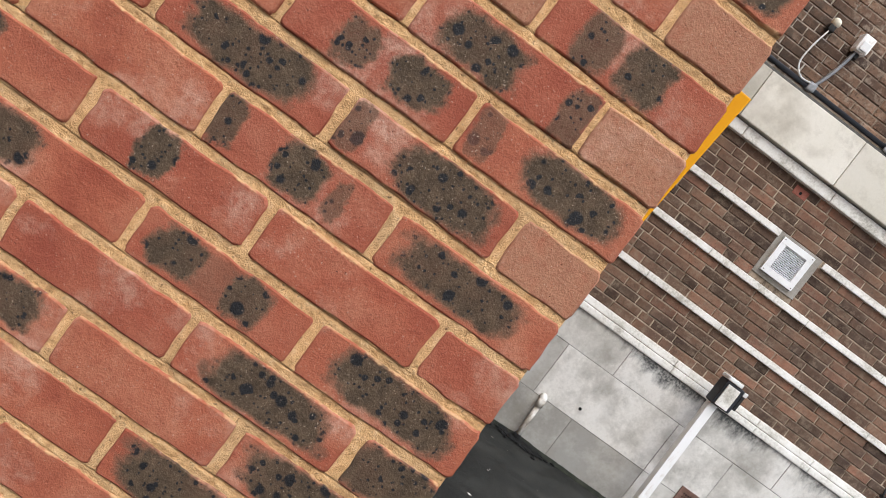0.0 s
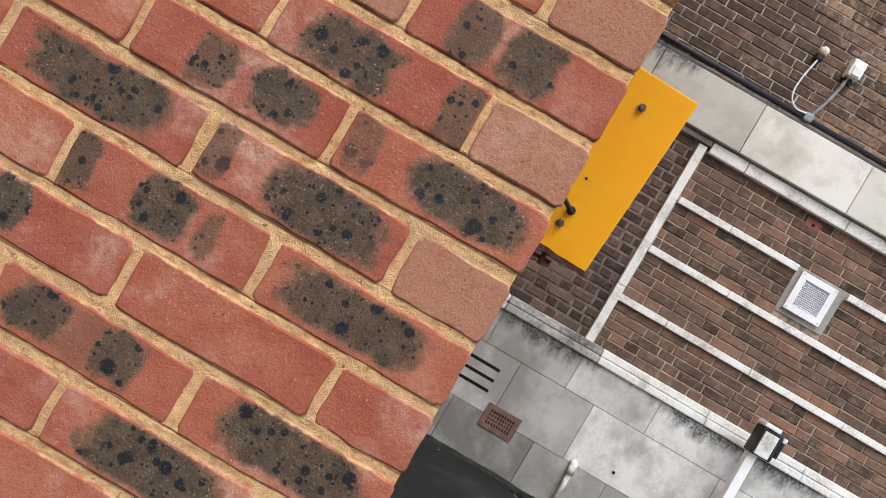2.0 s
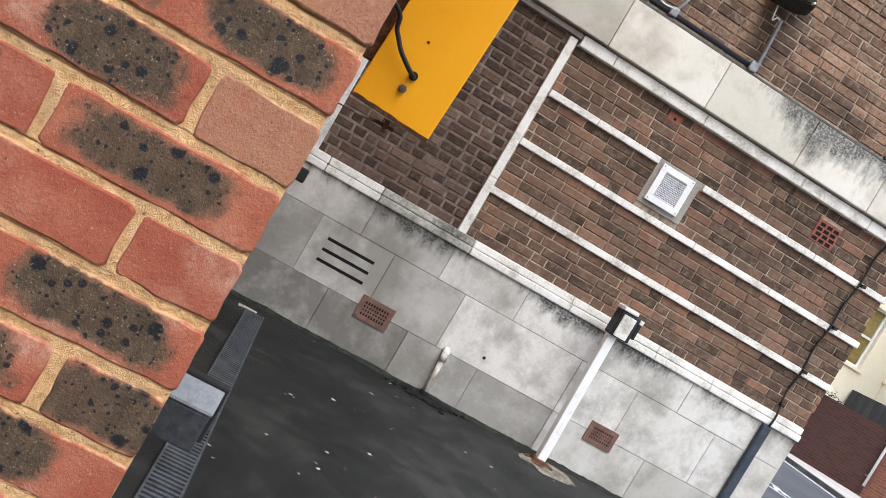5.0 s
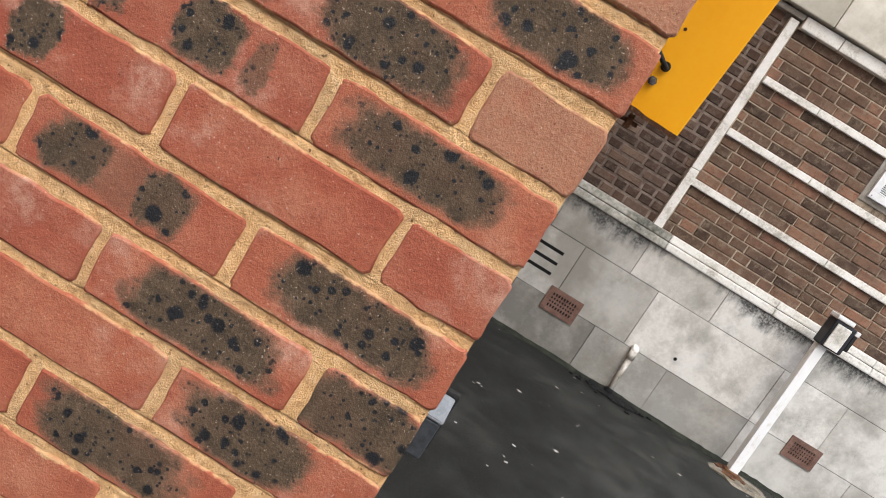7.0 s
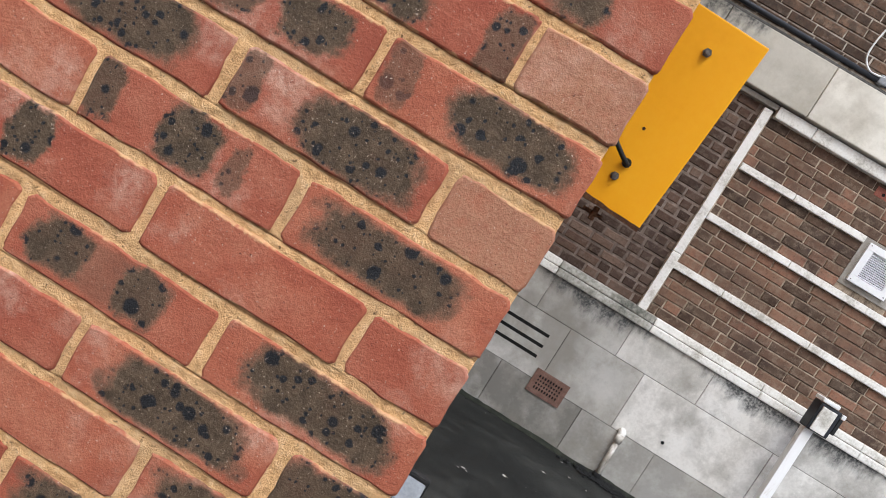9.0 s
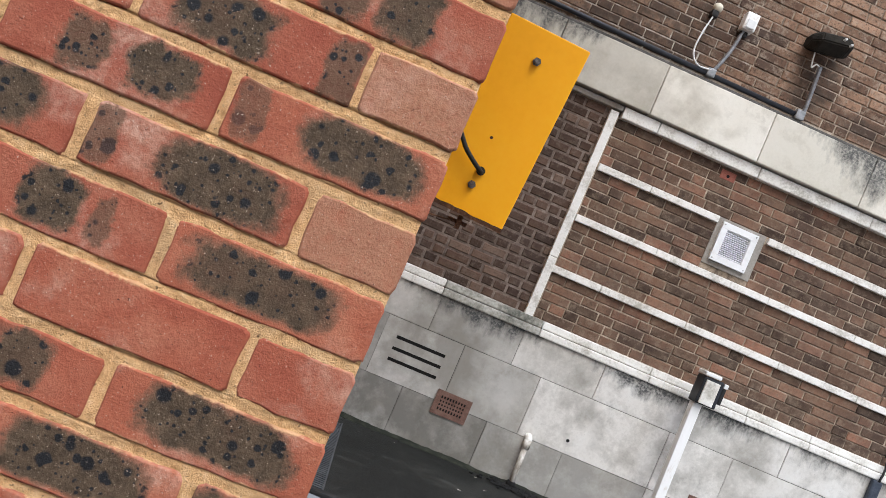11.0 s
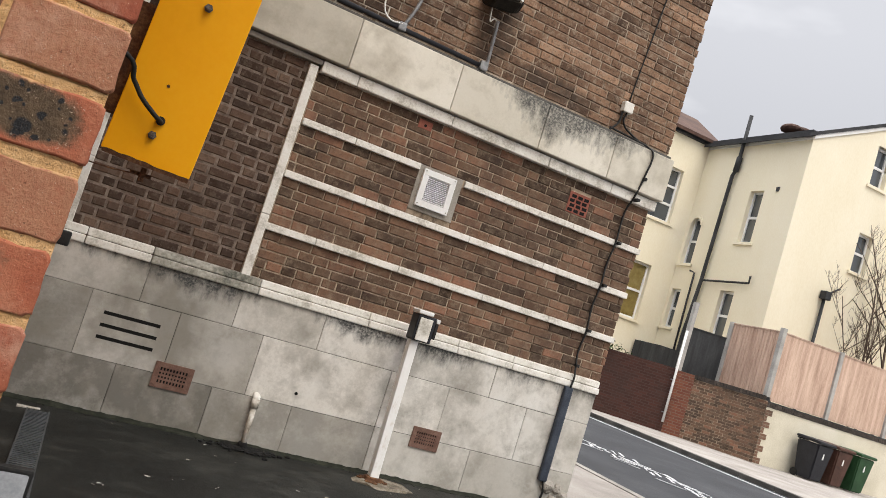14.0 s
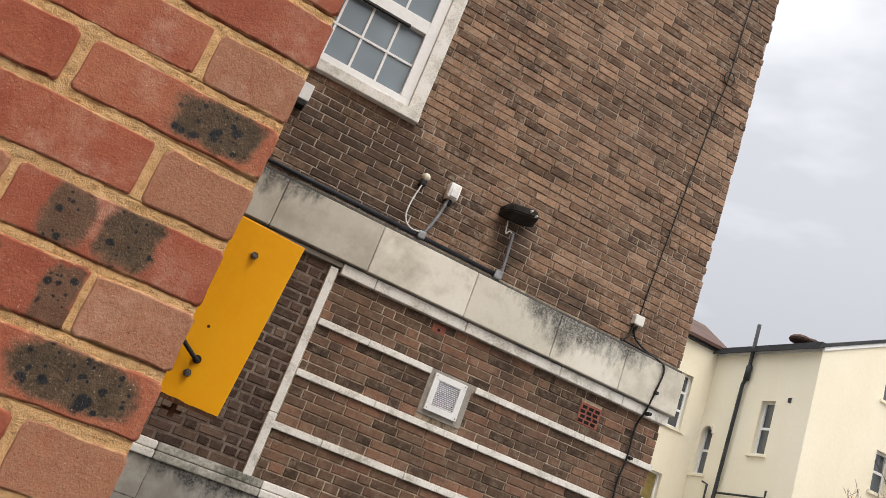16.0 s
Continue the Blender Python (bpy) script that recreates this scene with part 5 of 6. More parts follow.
def holed(u0, u1, z0, z1, holes, thick, place):
    """A wall with openings: u runs along it, place() gives the world point of (u, depth, z)."""
    us = sorted({u0, u1, *(h[0] for h in holes), *(h[2] for h in holes)})
    zs = sorted({z0, z1, *(h[1] for h in holes), *(h[3] for h in holes)})
    bm = bmesh.new()
    for a, b in zip(us, us[1:]):
        for c, d in zip(zs, zs[1:]):
            if any(h[0] <= (a + b) / 2 <= h[2] and h[1] <= (c + d) / 2 <= h[3] for h in holes):
                continue
            v = [bm.verts.new(place(u, w, z)) for w in (0, thick) for u, z in ((a, c), (b, c), (b, d), (a, d))]
            for q in ((0, 1, 2, 3), (7, 6, 5, 4), (0, 4, 5, 1), (1, 5, 6, 2), (2, 6, 7, 3), (3, 7, 4, 0)):
                bm.faces.new([v[j] for j in q])
    bmesh.ops.remove_doubles(bm, verts=bm.verts, dist=0.0005)
    return bm


def oriented_box(u0, w0, z0, u1, w1, z1, place, bm=None):
    bm = bm or bmesh.new()
    v = [bm.verts.new(place(u, w, z)) for w in (w0, w1) for u, z in ((u0, z0), (u1, z0), (u1, z1), (u0, z1))]
    for q in ((0, 1, 2, 3), (7, 6, 5, 4), (0, 4, 5, 1), (1, 5, 6, 2), (2, 6, 7, 3), (3, 7, 4, 0)):
        bm.faces.new([v[j] for j in q])
    return bm


def sash(owner, hole, place, glass=None, lower=None, deep=0.15, bars=1):
    u0, z0, u1, z1 = hole
    f = 0.07
    mids = [z0 + (z1 - z0) * (i + 1) / (bars + 1) for i in range(bars)]
    tops, feet = [m - 0.04 for m in mids] + [z1 - f], [z0 + f] + [m + 0.04 for m in mids]
    bm = holed(u0, u1, z0, z1, [(u0 + f, c, u1 - f, d) for c, d in zip(feet, tops)], 0.08, lambda u, w, z: place(u, w + deep, z))
    w = part("window", bm, M_UPVC, owner)
    zm = (z0 + z1) / 2
    part("pane", oriented_box(u0 + f, deep + 0.05, zm, u1 - f, deep + 0.06, z1 - f, place), glass or M_GLASS, w)
    part("pane", oriented_box(u0 + f, deep + 0.035, z0 + f, u1 - f, deep + 0.045, zm, place), lower or glass or M_GLASS, w)
    part("sill", oriented_box(u0 - 0.12, -0.07, z0 - 0.09, u1 + 0.12, deep, z0 - 0.005, place), M_RENDER, w)


B_at = lambda u, w, z: (u, YB + w, z)
A_at = lambda u, w, z: (XA + w, u, z)
W_at = lambda u, w, z: (u, YW + w, z)
B_WIN = [(21.15, 9.36, 21.82, 10.68), (22.78, 9.43, 23.45, 10.72), (21.3, 6.52, 21.95, 7.80), (23.68, 6.66, 24.15, 7.44)]
A_WIN = [(18.92, 6.46, 19.5, 8.22), (19.0, 3.2, 19.62, 4.82), (21.4, 5.6, 21.95, 7.3), (21.5, 3.3, 21.96, 4.68)]
W_WIN = [(16.5, 6.8, 17.62, 8.75), (16.35, 3.2, 17.4, 5.18)]
part("wall", holed(XA, 26.1, 0, EAVE, B_WIN[2:] + [(a, b, c, min(d, EAVE)) for a, b, c, d in B_WIN[:2]], 0.3, B_at), M_RENDER, house)
# gable above the eaves, with the upper parts of its two openings
bm = bmesh.new()
mx = 22.25
def rake(x):
    return EAVE + (APEX - EAVE) * (1 - abs(x - mx) / (mx - XA))
xs = sorted({XA, 26.1, mx, *(h[0] for h in B_WIN[:2]), *(h[2] for h in B_WIN[:2])})
for a, b in zip(xs, xs[1:]):
    low = EAVE
    for h in B_WIN[:2]:
        if h[0] <= (a + b) / 2 <= h[2]:
            low = h[3]
    v = [bm.verts.new((x, y, z)) for y in (YB, YB + 0.3) for x, z in ((a, low if low > EAVE else EAVE), (b, low if low > EAVE else EAVE), (b, max(rake(b), low)), (a, max(rake(a), low)))]
    for q in ((0, 1, 2, 3), (7, 6, 5, 4), (2, 6, 7, 3)):
        bm.faces.new([v[j] for j in q])
bmesh.ops.dissolve_degenerate(bm, dist=0.0005, edges=bm.edges)
part("gable", bm, M_RENDER, house)
part("wall", holed(YB + 0.3, YW + 0.3, 0, EAVE, A_WIN, 0.3, A_at), M_RENDER, house)
part("wall", holed(10.0, XA, 0, EAVE, W_WIN, 0.3, W_at), M_RENDER, house)
part("wall", box(25.8, YB + 0.302, 0, 26.098, 34.0, EAVE - 0.003), M_RENDER, house)
for h in B_WIN:
    sash(house, h, B_at)
for i, h in enumerate(A_WIN):
    sash(house, h, A_at)
sash(house, W_WIN[0], W_at, bars=2)
sash(house, W_WIN[1], W_at, M_BLIND)
# arched head over the stair window
bm = bmesh.new()
n = 10
for i in range(n):
    a, b = math.pi * i / n, math.pi * (i + 1) / n
    c, r0, r1 = 21.675, 0.24, 0.34
    q = [A_at(c + r * math.cos(t), d, 7.02 + r * math.sin(t) * 1.1) for d in (-0.03, 0.05) for r, t in ((r0, a), (r1, a), (r1, b), (r0, b))]
    v = [bm.verts.new(p) for p in q]
    for f in ((0, 1, 2, 3), (0, 3, 7, 4), (1, 5, 6, 2)):
        bm.faces.new([v[j] for j in f])
part("arch", bm, M_RENDER, house)
# roofs, verges and gutters
bm = bmesh.new()
for s in (-1, 1):
    e = mx + s * (mx - XA + 0.25)
    ez = EAVE - 0.25 * (APEX - EAVE) / (mx - XA)
    v = [bm.verts.new(p) for p in ((mx, YB - 0.08, APEX), (e, YB - 0.08, ez), (e, 34, ez), (mx, 34, APEX), (mx, YB - 0.08, APEX + 0.12), (e, YB - 0.08, ez + 0.12), (e, 34, ez + 0.12), (mx, 34, APEX + 0.12))]
    for q in ((0, 1, 2, 3), (4, 5, 6, 7), (0, 1, 5, 4), (1, 2, 6, 5), (2, 3, 7, 6)):
        bm.faces.new([v[j] for j in q])
roof = part("roof", bm, M_SLATE, house, "dark slate gable roof")
bm = bmesh.new()
v = [bm.verts.new(p) for p in ((9.0, YW - 0.25, EAVE + 0.05), (XA + 0.3, YW - 0.25, EAVE + 0.05), (XA + 2.2, YW + 4, EAVE + 2.2), (9.0, YW + 4, EAVE + 2.2), (9.0, YW - 0.25, EAVE + 0.17), (XA + 0.3, YW - 0.25, EAVE + 0.17), (XA + 2.2, YW + 4, EAVE + 2.35), (9.0, YW + 4, EAVE + 2.35))]
for q in ((0, 1, 2, 3), (4, 5, 6, 7), (0, 1, 5, 4), (1, 2, 6, 5)):
    bm.faces.new([v[j] for j in q])
part("roof", bm, M_ROOF, house, "brown tiled roof slope")
part("gutter", oriented_box(YB - 0.05, -0.14, EAVE - 0.02, YW, 0.0, EAVE + 0.13, A_at), M_SLATE, house)
part("gutter", oriented_box(10.0, -0.14, EAVE - 0.02, XA - 0.15, 0.0, EAVE + 0.10, W_at), M_SLATE, house)
part("fascia", oriented_box(YB, -0.02, EAVE - 0.14, YW, 0.002, EAVE - 0.03, A_at), M_UPVC, house)
bm = bmesh.new()
for s in (-1, 1):
    v = [bm.verts.new((mx + s * t, YB - 0.03 - d, z + dz)) for d in (0, 0.02) for t, z, dz in ((0, APEX, -0.12), (mx - XA, EAVE, -0.12), (mx - XA, EAVE, 0.0), (0, APEX, 0.0))]
    for q in ((0, 1, 2, 3), (7, 6, 5, 4), (0, 4, 5, 1), (2, 6, 7, 3)):
        bm.faces.new([v[j] for j in q])
part("verge", bm, M_UPVC, house)
bm = bmesh.new()
for i in range(3):
    bmesh.ops.create_icosphere(bm, subdivisions=2, radius=1.0, matrix=Matrix.LocRotScale((20.3 + 0.45 * i, YB + 3.0, 11.22 + 0.05 * i), None, (0.36, 0.4, 0.17)))
part("chimney", bm, M_ROOF, house, "squat brown chimney behind the roof slope")
soil = part("soil_pipe", tube([(XA - 0.12, 20.3, 10.9), (XA - 0.12, 20.3, 9.0), (XA - 0.12, 20.42, 8.75), (XA - 0.12, 20.5, 5.0), (XA - 0.12, 20.66, 3.1), (XA - 0.12, 20.66, 0.0)], 0.065, 10), M_SLATE, house, "dark grey soil vent pipe", smooth=True)
part("socket", tube([(XA - 0.12, 20.3, 9.4), (XA - 0.12, 20.32, 8.9)], 0.10, 10), M_SLATE, soil, smooth=True)
part("waste_pipe", tube([(XA - 0.1, 20.45, 5.06), (XA - 0.1, 18.4, 5.12), (XA - 0.1, 18.4, 5.35)], 0.035, 8), M_SLATE, house, smooth=True)
part("waste_pipe", tube([(XA - 0.1, 21.2, 5.35), (XA - 0.1, 20.95, 5.28), (XA - 0.1, 20.9, 2.4)], 0.035, 8), M_SLATE, house, smooth=True)
hop = part("down_pipe", tube([(20.43, YB - 0.1, 5.35), (20.43, YB - 0.1, 0.0)], 0.05, 8), M_SLATE, house, smooth=True)
part("hopper", box(20.30, YB - 0.24, 5.32, 20.56, YB - 0.01, 5.58, 0.02), M_SLATE, hop)
part("inlet", tube([(20.5, YB - 0.1, 5.5), (20.98, YB - 0.1, 5.82)], 0.035, 8), M_SLATE, hop)
part("flue", box(XA - 0.03, 18.3, 8.18, XA + 0.02, 18.42, 8.32), M_SLATE, house)
part("lean_to", box(XA - 0.9, 20.6, 0, XA - 0.02, 22.0, 2.55), M_DKFENCE, house, "dark low lean-to against the house")

# neighbour house behind the garden
nb = thing("neighbour_house", (32.0, 20.5, 0.0), "cream house further along with a brown tiled roof", "house")
N_at = lambda u, w, z: (u, 18.6 + w, z)
NW = [(27.4, 5.6, 28.6, 7.5), (27.2, 3.0, 28.5, 5.0)]
part("wall", holed(26.15, 36, 0, 8.0, NW, 0.3, N_at), M_RENDER, nb)
for h in NW:
    sash(nb, h, N_at)
bm = bmesh.new()
v = [bm.verts.new(p) for p in ((26.15, 18.4, 8.0), (36.2, 18.4, 8.0), (36.2, 23, 10.2), (26.15, 23, 10.2), (26.15, 18.4, 8.15), (36.2, 18.4, 8.15), (36.2, 23, 10.35), (26.15, 23, 10.35))]
for q in ((0, 1, 2, 3), (4, 5, 6, 7), (0, 1, 5, 4), (0, 4, 7, 3)):
    bm.faces.new([v[j] for j in q])
part("roof", bm, M_ROOF, nb)

sat = thing("satellite_dish", (23.9, 15.6, 3.3), "dark grey satellite dish behind the fence", "satellite dish")
bm = bmesh.new()
rings = []
for i in range(5):
    r = 0.56 * i / 4
    rings.append([bm.verts.new((23.9 + r * math.cos(a), 15.6 - 0.10 + 0.10 * (1 - (i / 4) ** 2), 3.85 + r * math.sin(a))) for a in (2 * math.pi * j / 20 for j in range(20))] if i else [bm.verts.new((23.9, 15.6, 3.85))])
for j in range(20):
    bm.faces.new((rings[0][0], rings[1][j], rings[1][(j + 1) % 20]))
for a, b in zip(rings[1:], rings[2:]):
    for j in range(20):
        bm.faces.new((a[j], a[(j + 1) % 20], b[(j + 1) % 20], b[j]))
part("reflector", bm, M_BIN_BK, sat, smooth=True)
part("mast", tube([(23.45, 15.7, 0.1), (23.45, 15.7, 4.05)], 0.035, 8), M_SLATE, sat)
part("arm", tube([(23.9, 15.5, 3.6), (23.95, 15.2, 3.5)], 0.02, 6), M_SLATE, sat)
part("mount", tube([(23.45, 15.7, 3.85), (23.9, 15.66, 3.85)], 0.03, 6), M_SLATE, sat)


def bare_tree(name, stems, seed):
    rs = random.Random(seed)
    t = thing(name, stems[0][0], "leafless young tree behind the timber fence", "tree", "garden trees")
    trunk, twigs = bmesh.new(), bmesh.new()

    def grow(p, d, length, r, depth):
        pts, q, e = [p], p.copy(), d.copy()
        n = 5
        for i in range(n):
            e = (e + Vector((rs.gauss(0, 0.07), rs.gauss(0, 0.07), 0.05))).normalized()
            q = q + e * length / n
            pts.append(q.copy())
        tube(pts, r, 6 if depth < 2 else 4, trunk if depth == 0 else twigs, r * (0.35 if depth < 2 else 0.3))
        if depth >= 3:
            return
        for i in range((11, 6, 4)[depth]):
            f = rs.uniform(0.38 if depth == 0 else 0.2, 1.0)
            k = min(int(f * n), n - 1)
            s = pts[k].lerp(pts[k + 1], f * n - k)
            az = rs.uniform(0, 6.283)
            side = Vector((math.cos(az), math.sin(az) * 0.8, rs.uniform(0.75, 1.7))).normalized()
            grow(s, side, length * rs.uniform(0.30, 0.52) * (1.15 - 0.5 * f), max(r * (0.5 - 0.2 * f), 0.006), depth + 1)

    for p, d, ln, r in stems:
        grow(Vector(p), Vector(d).normalized(), ln, r, 0)
    part("trunk", trunk, M_BARK, t, smooth=True)
    part("twig_crown", twigs, M_BARK, t, smooth=True)


bare_tree("bare_tree", [((21.75, 16.1, 0.0), (0.03, 0, 1), 6.6, 0.055), ((21.7, 16.1, 0.3), (-0.09, 0, 1), 5.4, 0.03)], 3)
bare_tree("bare_tree", [((22.4, 16.0, 0.0), (0.07, 0, 1), 8.2, 0.06)], 8)

# ---- near building: corner of the red brick wall ----
NZ = Z0  # a bed joint lies here
# walls go on unseen to 6.4 m to keep skylight off yard and plinth
core_n = tagged(part("wall_near", box(-4.0, 0.012, 0.0, -0.03, 0.1, 6.4), M_MORTAR), "red stock brick wall with sandy mortar and black-spotted burnt bricks", "wall", kind="structure")
core_r = tagged(part("wall_return", box(-0.5, 0.1, 0.0, -0.274, 4.42, 6.4), M_MORTAR), "red brick side wall along the yard", "wall", kind="structure")
# back, end and roof are added out of view to close this light-blocking mass
tagged(part("wall_near_back", box(-4.0, 4.2, 0.0, -0.5, 4.42, 6.4), M_MORTAR), "added unseen back wall of the near building", "wall", kind="structure")
tagged(part("wall_near_end", box(-4.2, 0.012, 0.0, -4.0, 4.42, 6.4), M_MORTAR), "added unseen end wall of the near building", "wall", kind="structure")
tagged(part("roof_near", box(-4.3, -0.02, 6.4, 0.02, 4.5, 6.5), M_SLATE), "added unseen flat roof of the near building", "roof", kind="structure")

# mortar skin, uneven, a little behind the brick faces
def mortar_skin(x0, x1, first, last, y):
    nx = int((x1 - x0) / 0.0026)
    levels = []
    for c in range(first, last + 1):
        zc = NZ + 0.075 * c
        levels += [zc + d * 0.001 for d in (-8, -6, -5, -3.5, -2, -0.5, 1, 2.2, 3.2, 4.0, 4.8, 5.6, 7, 9, 20, 34, 50, 62)]
    vs, fs = [], []
    for z in levels:
        f = ((z - NZ + 0.006) % 0.075) / 0.0116
        for i in range(nx + 1):
            x = x0 + (x1 - x0) * i / nx
            d = 0.0017 * noise.noise((x * 38, z * 38, 0.3)) + 0.0017 * noise.noise((x * 130, z * 130, 2.0)) + 0.0010 * noise.noise((x * 9, z * 9, 5.0))
            if f < 1.0:
                d += max(0.0, 0.0045 + 0.009 * noise.noise((x * 7, z * 3, 9.0))) * f ** 12
            if x > -0.010:
                d += 0.003 * ((x + 0.010) / 0.010) ** 2
            vs.append((x, max(y + d, 0.0009), z))
    for j in range(len(levels) - 1):
        for i in range(nx):
            a = j * (nx + 1) + i
            fs.append((a, a + 1, a + nx + 2, a + nx + 1))
    me = bpy.data.meshes.new("mortar_joints")
    me.from_pydata(vs, [], fs)
    me.materials.append(M_MORTAR)
    me.polygons.foreach_set("use_smooth", [True] * len(fs))
    ob = new("mortar_joints", me)
    ob.parent = core_n
    ob["label"] = "sandy yellow mortar joints"


mortar_skin(-1.3, -0.002, -10, 13, 0.0022)

# centre and half width of the main burnt patch, by course and brick from the corner
BURN = {
    (5, 0): (0.04, 0.055), (3, 0): (0.015, 0.034), (1, 0): (0.030, 0.066), (-1, 0): (-0.008, 0.090), (-3, 0): (0.004, 0.084),
    (-4, 0): (0.0, 0.08), (-5, 0): (-0.025, 0.078), (2, 1): (-0.030, 0.055), (1, 1): (0.050, 0.034), (0, 1): (0.022, 0.075),
    (-1, 1): (0.0, 0.034), (-3, 1): (-0.055, 0.040), (-4, 1): (0.005, 0.085), (0, 2): (-0.005, 0.080), (-2, 2): (-0.022, 0.022),
    (-6, 1): (-0.01, 0.085), (-3, 2): (-0.055, 0.050), (-5, 2): (0.05, 0.045), (-2, 3): (-0.05, 0.05),
}
# second and third, smaller ones: centre, half width and strength
BURN_SECOND = {
    (3, 0): (-0.045, 0.028, 0.8), (2, 1): (0.090, 0.020, 0.7), (1, 1): (-0.030, 0.026, 0.8), (0, 1): (-0.092, 0.016, 0.6),
    (-1, 1): (-0.095, 0.022, 0.9), (-3, 1): (0.035, 0.030, 0.95), (1, 0): (-0.085, 0.014, 0.5),
}
BURN_THIRD = {(-1, 1): (0.052, 0.013, 0.6), (-3, 1): (-0.01, 0.05, 0.35)}
PLAIN = {(0, 0), (-2, 0), (2, 0), (4, 0), (6, 0), (-2, 1), (-1, 2), (-4, 2), (3, 1), (-5, 1), (-6, 2), (-7, 1)}
SANDY = {(0, 0), (2, 0), (4, 0), (6, 0), (3, 1)}


def worn_brick(w, h, d, rs, right_edge=False):
    """A hand-made looking brick: uneven outline, rounded arrises, face at y = 0 towards -y."""
    bm = bmesh.new()
    n_long, n_short = (9, 3) if w > 0.15 else (5, 3)
    rc = rs.uniform(0.004, 0.008)  # worn corner radius
    per = []
    for sx, sz, start in ((1, -1, -90), (1, 1, 0), (-1, 1, 90), (-1, -1, 180)):
        for i in range(4):
            a = math.radians(start + 30 * i)
            per.append((sx * (w / 2 - rc) + rc * math.cos(a), sz * (h / 2 - rc) + rc * math.sin(a)))
        n = n_short if sx * sz < 0 else n_long
        p = per[-1]
        q = {(1, -1): (w / 2, h / 2 - rc), (1, 1): (-w / 2 + rc, h / 2), (-1, 1): (-w / 2, -h / 2 + rc), (-1, -1): (w / 2 - rc, -h / 2)}[(sx, sz)]
        for i in range(1, n):
            per.append((p[0] + (q[0] - p[0]) * i / n, p[1] + (q[1] - p[1]) * i / n))
    rings = []
    jit = [(rs.gauss(0, 0.0005), rs.gauss(0, 0.0006), rs.uniform(-0.0004, 0.0009)) for _ in per]
    for inset, y in ((0.0, d), (0.0, 0.0045), (0.0007, 0.0014), (0.0028, 0.0)):
        ring = []
        for (u, v), (ju, jv, js) in zip(per, jit):
            k = inset + (js if y < 0.05 else 0)
            ring.append(bm.verts.new((u * (1 - 2 * k / w) + (ju if y < 0.05 else 0), y + (rs.gauss(0, 0.0003) if y > 0 else 0.0), v * (1 - 2 * k / h) + (jv if y < 0.05 else 0))))
        rings.append(ring)
    m = len(per)
    for a, b in zip(rings, rings[1:]):
        for j in range(m):
            bm.faces.new((a[j], a[(j + 1) % m], b[(j + 1) % m], b[j]))
    c = bm.verts.new((0, 0.0, 0))
    for j in range(m):
        bm.faces.new((rings[-1][j], rings[-1][(j + 1) % m], c))
    return bm


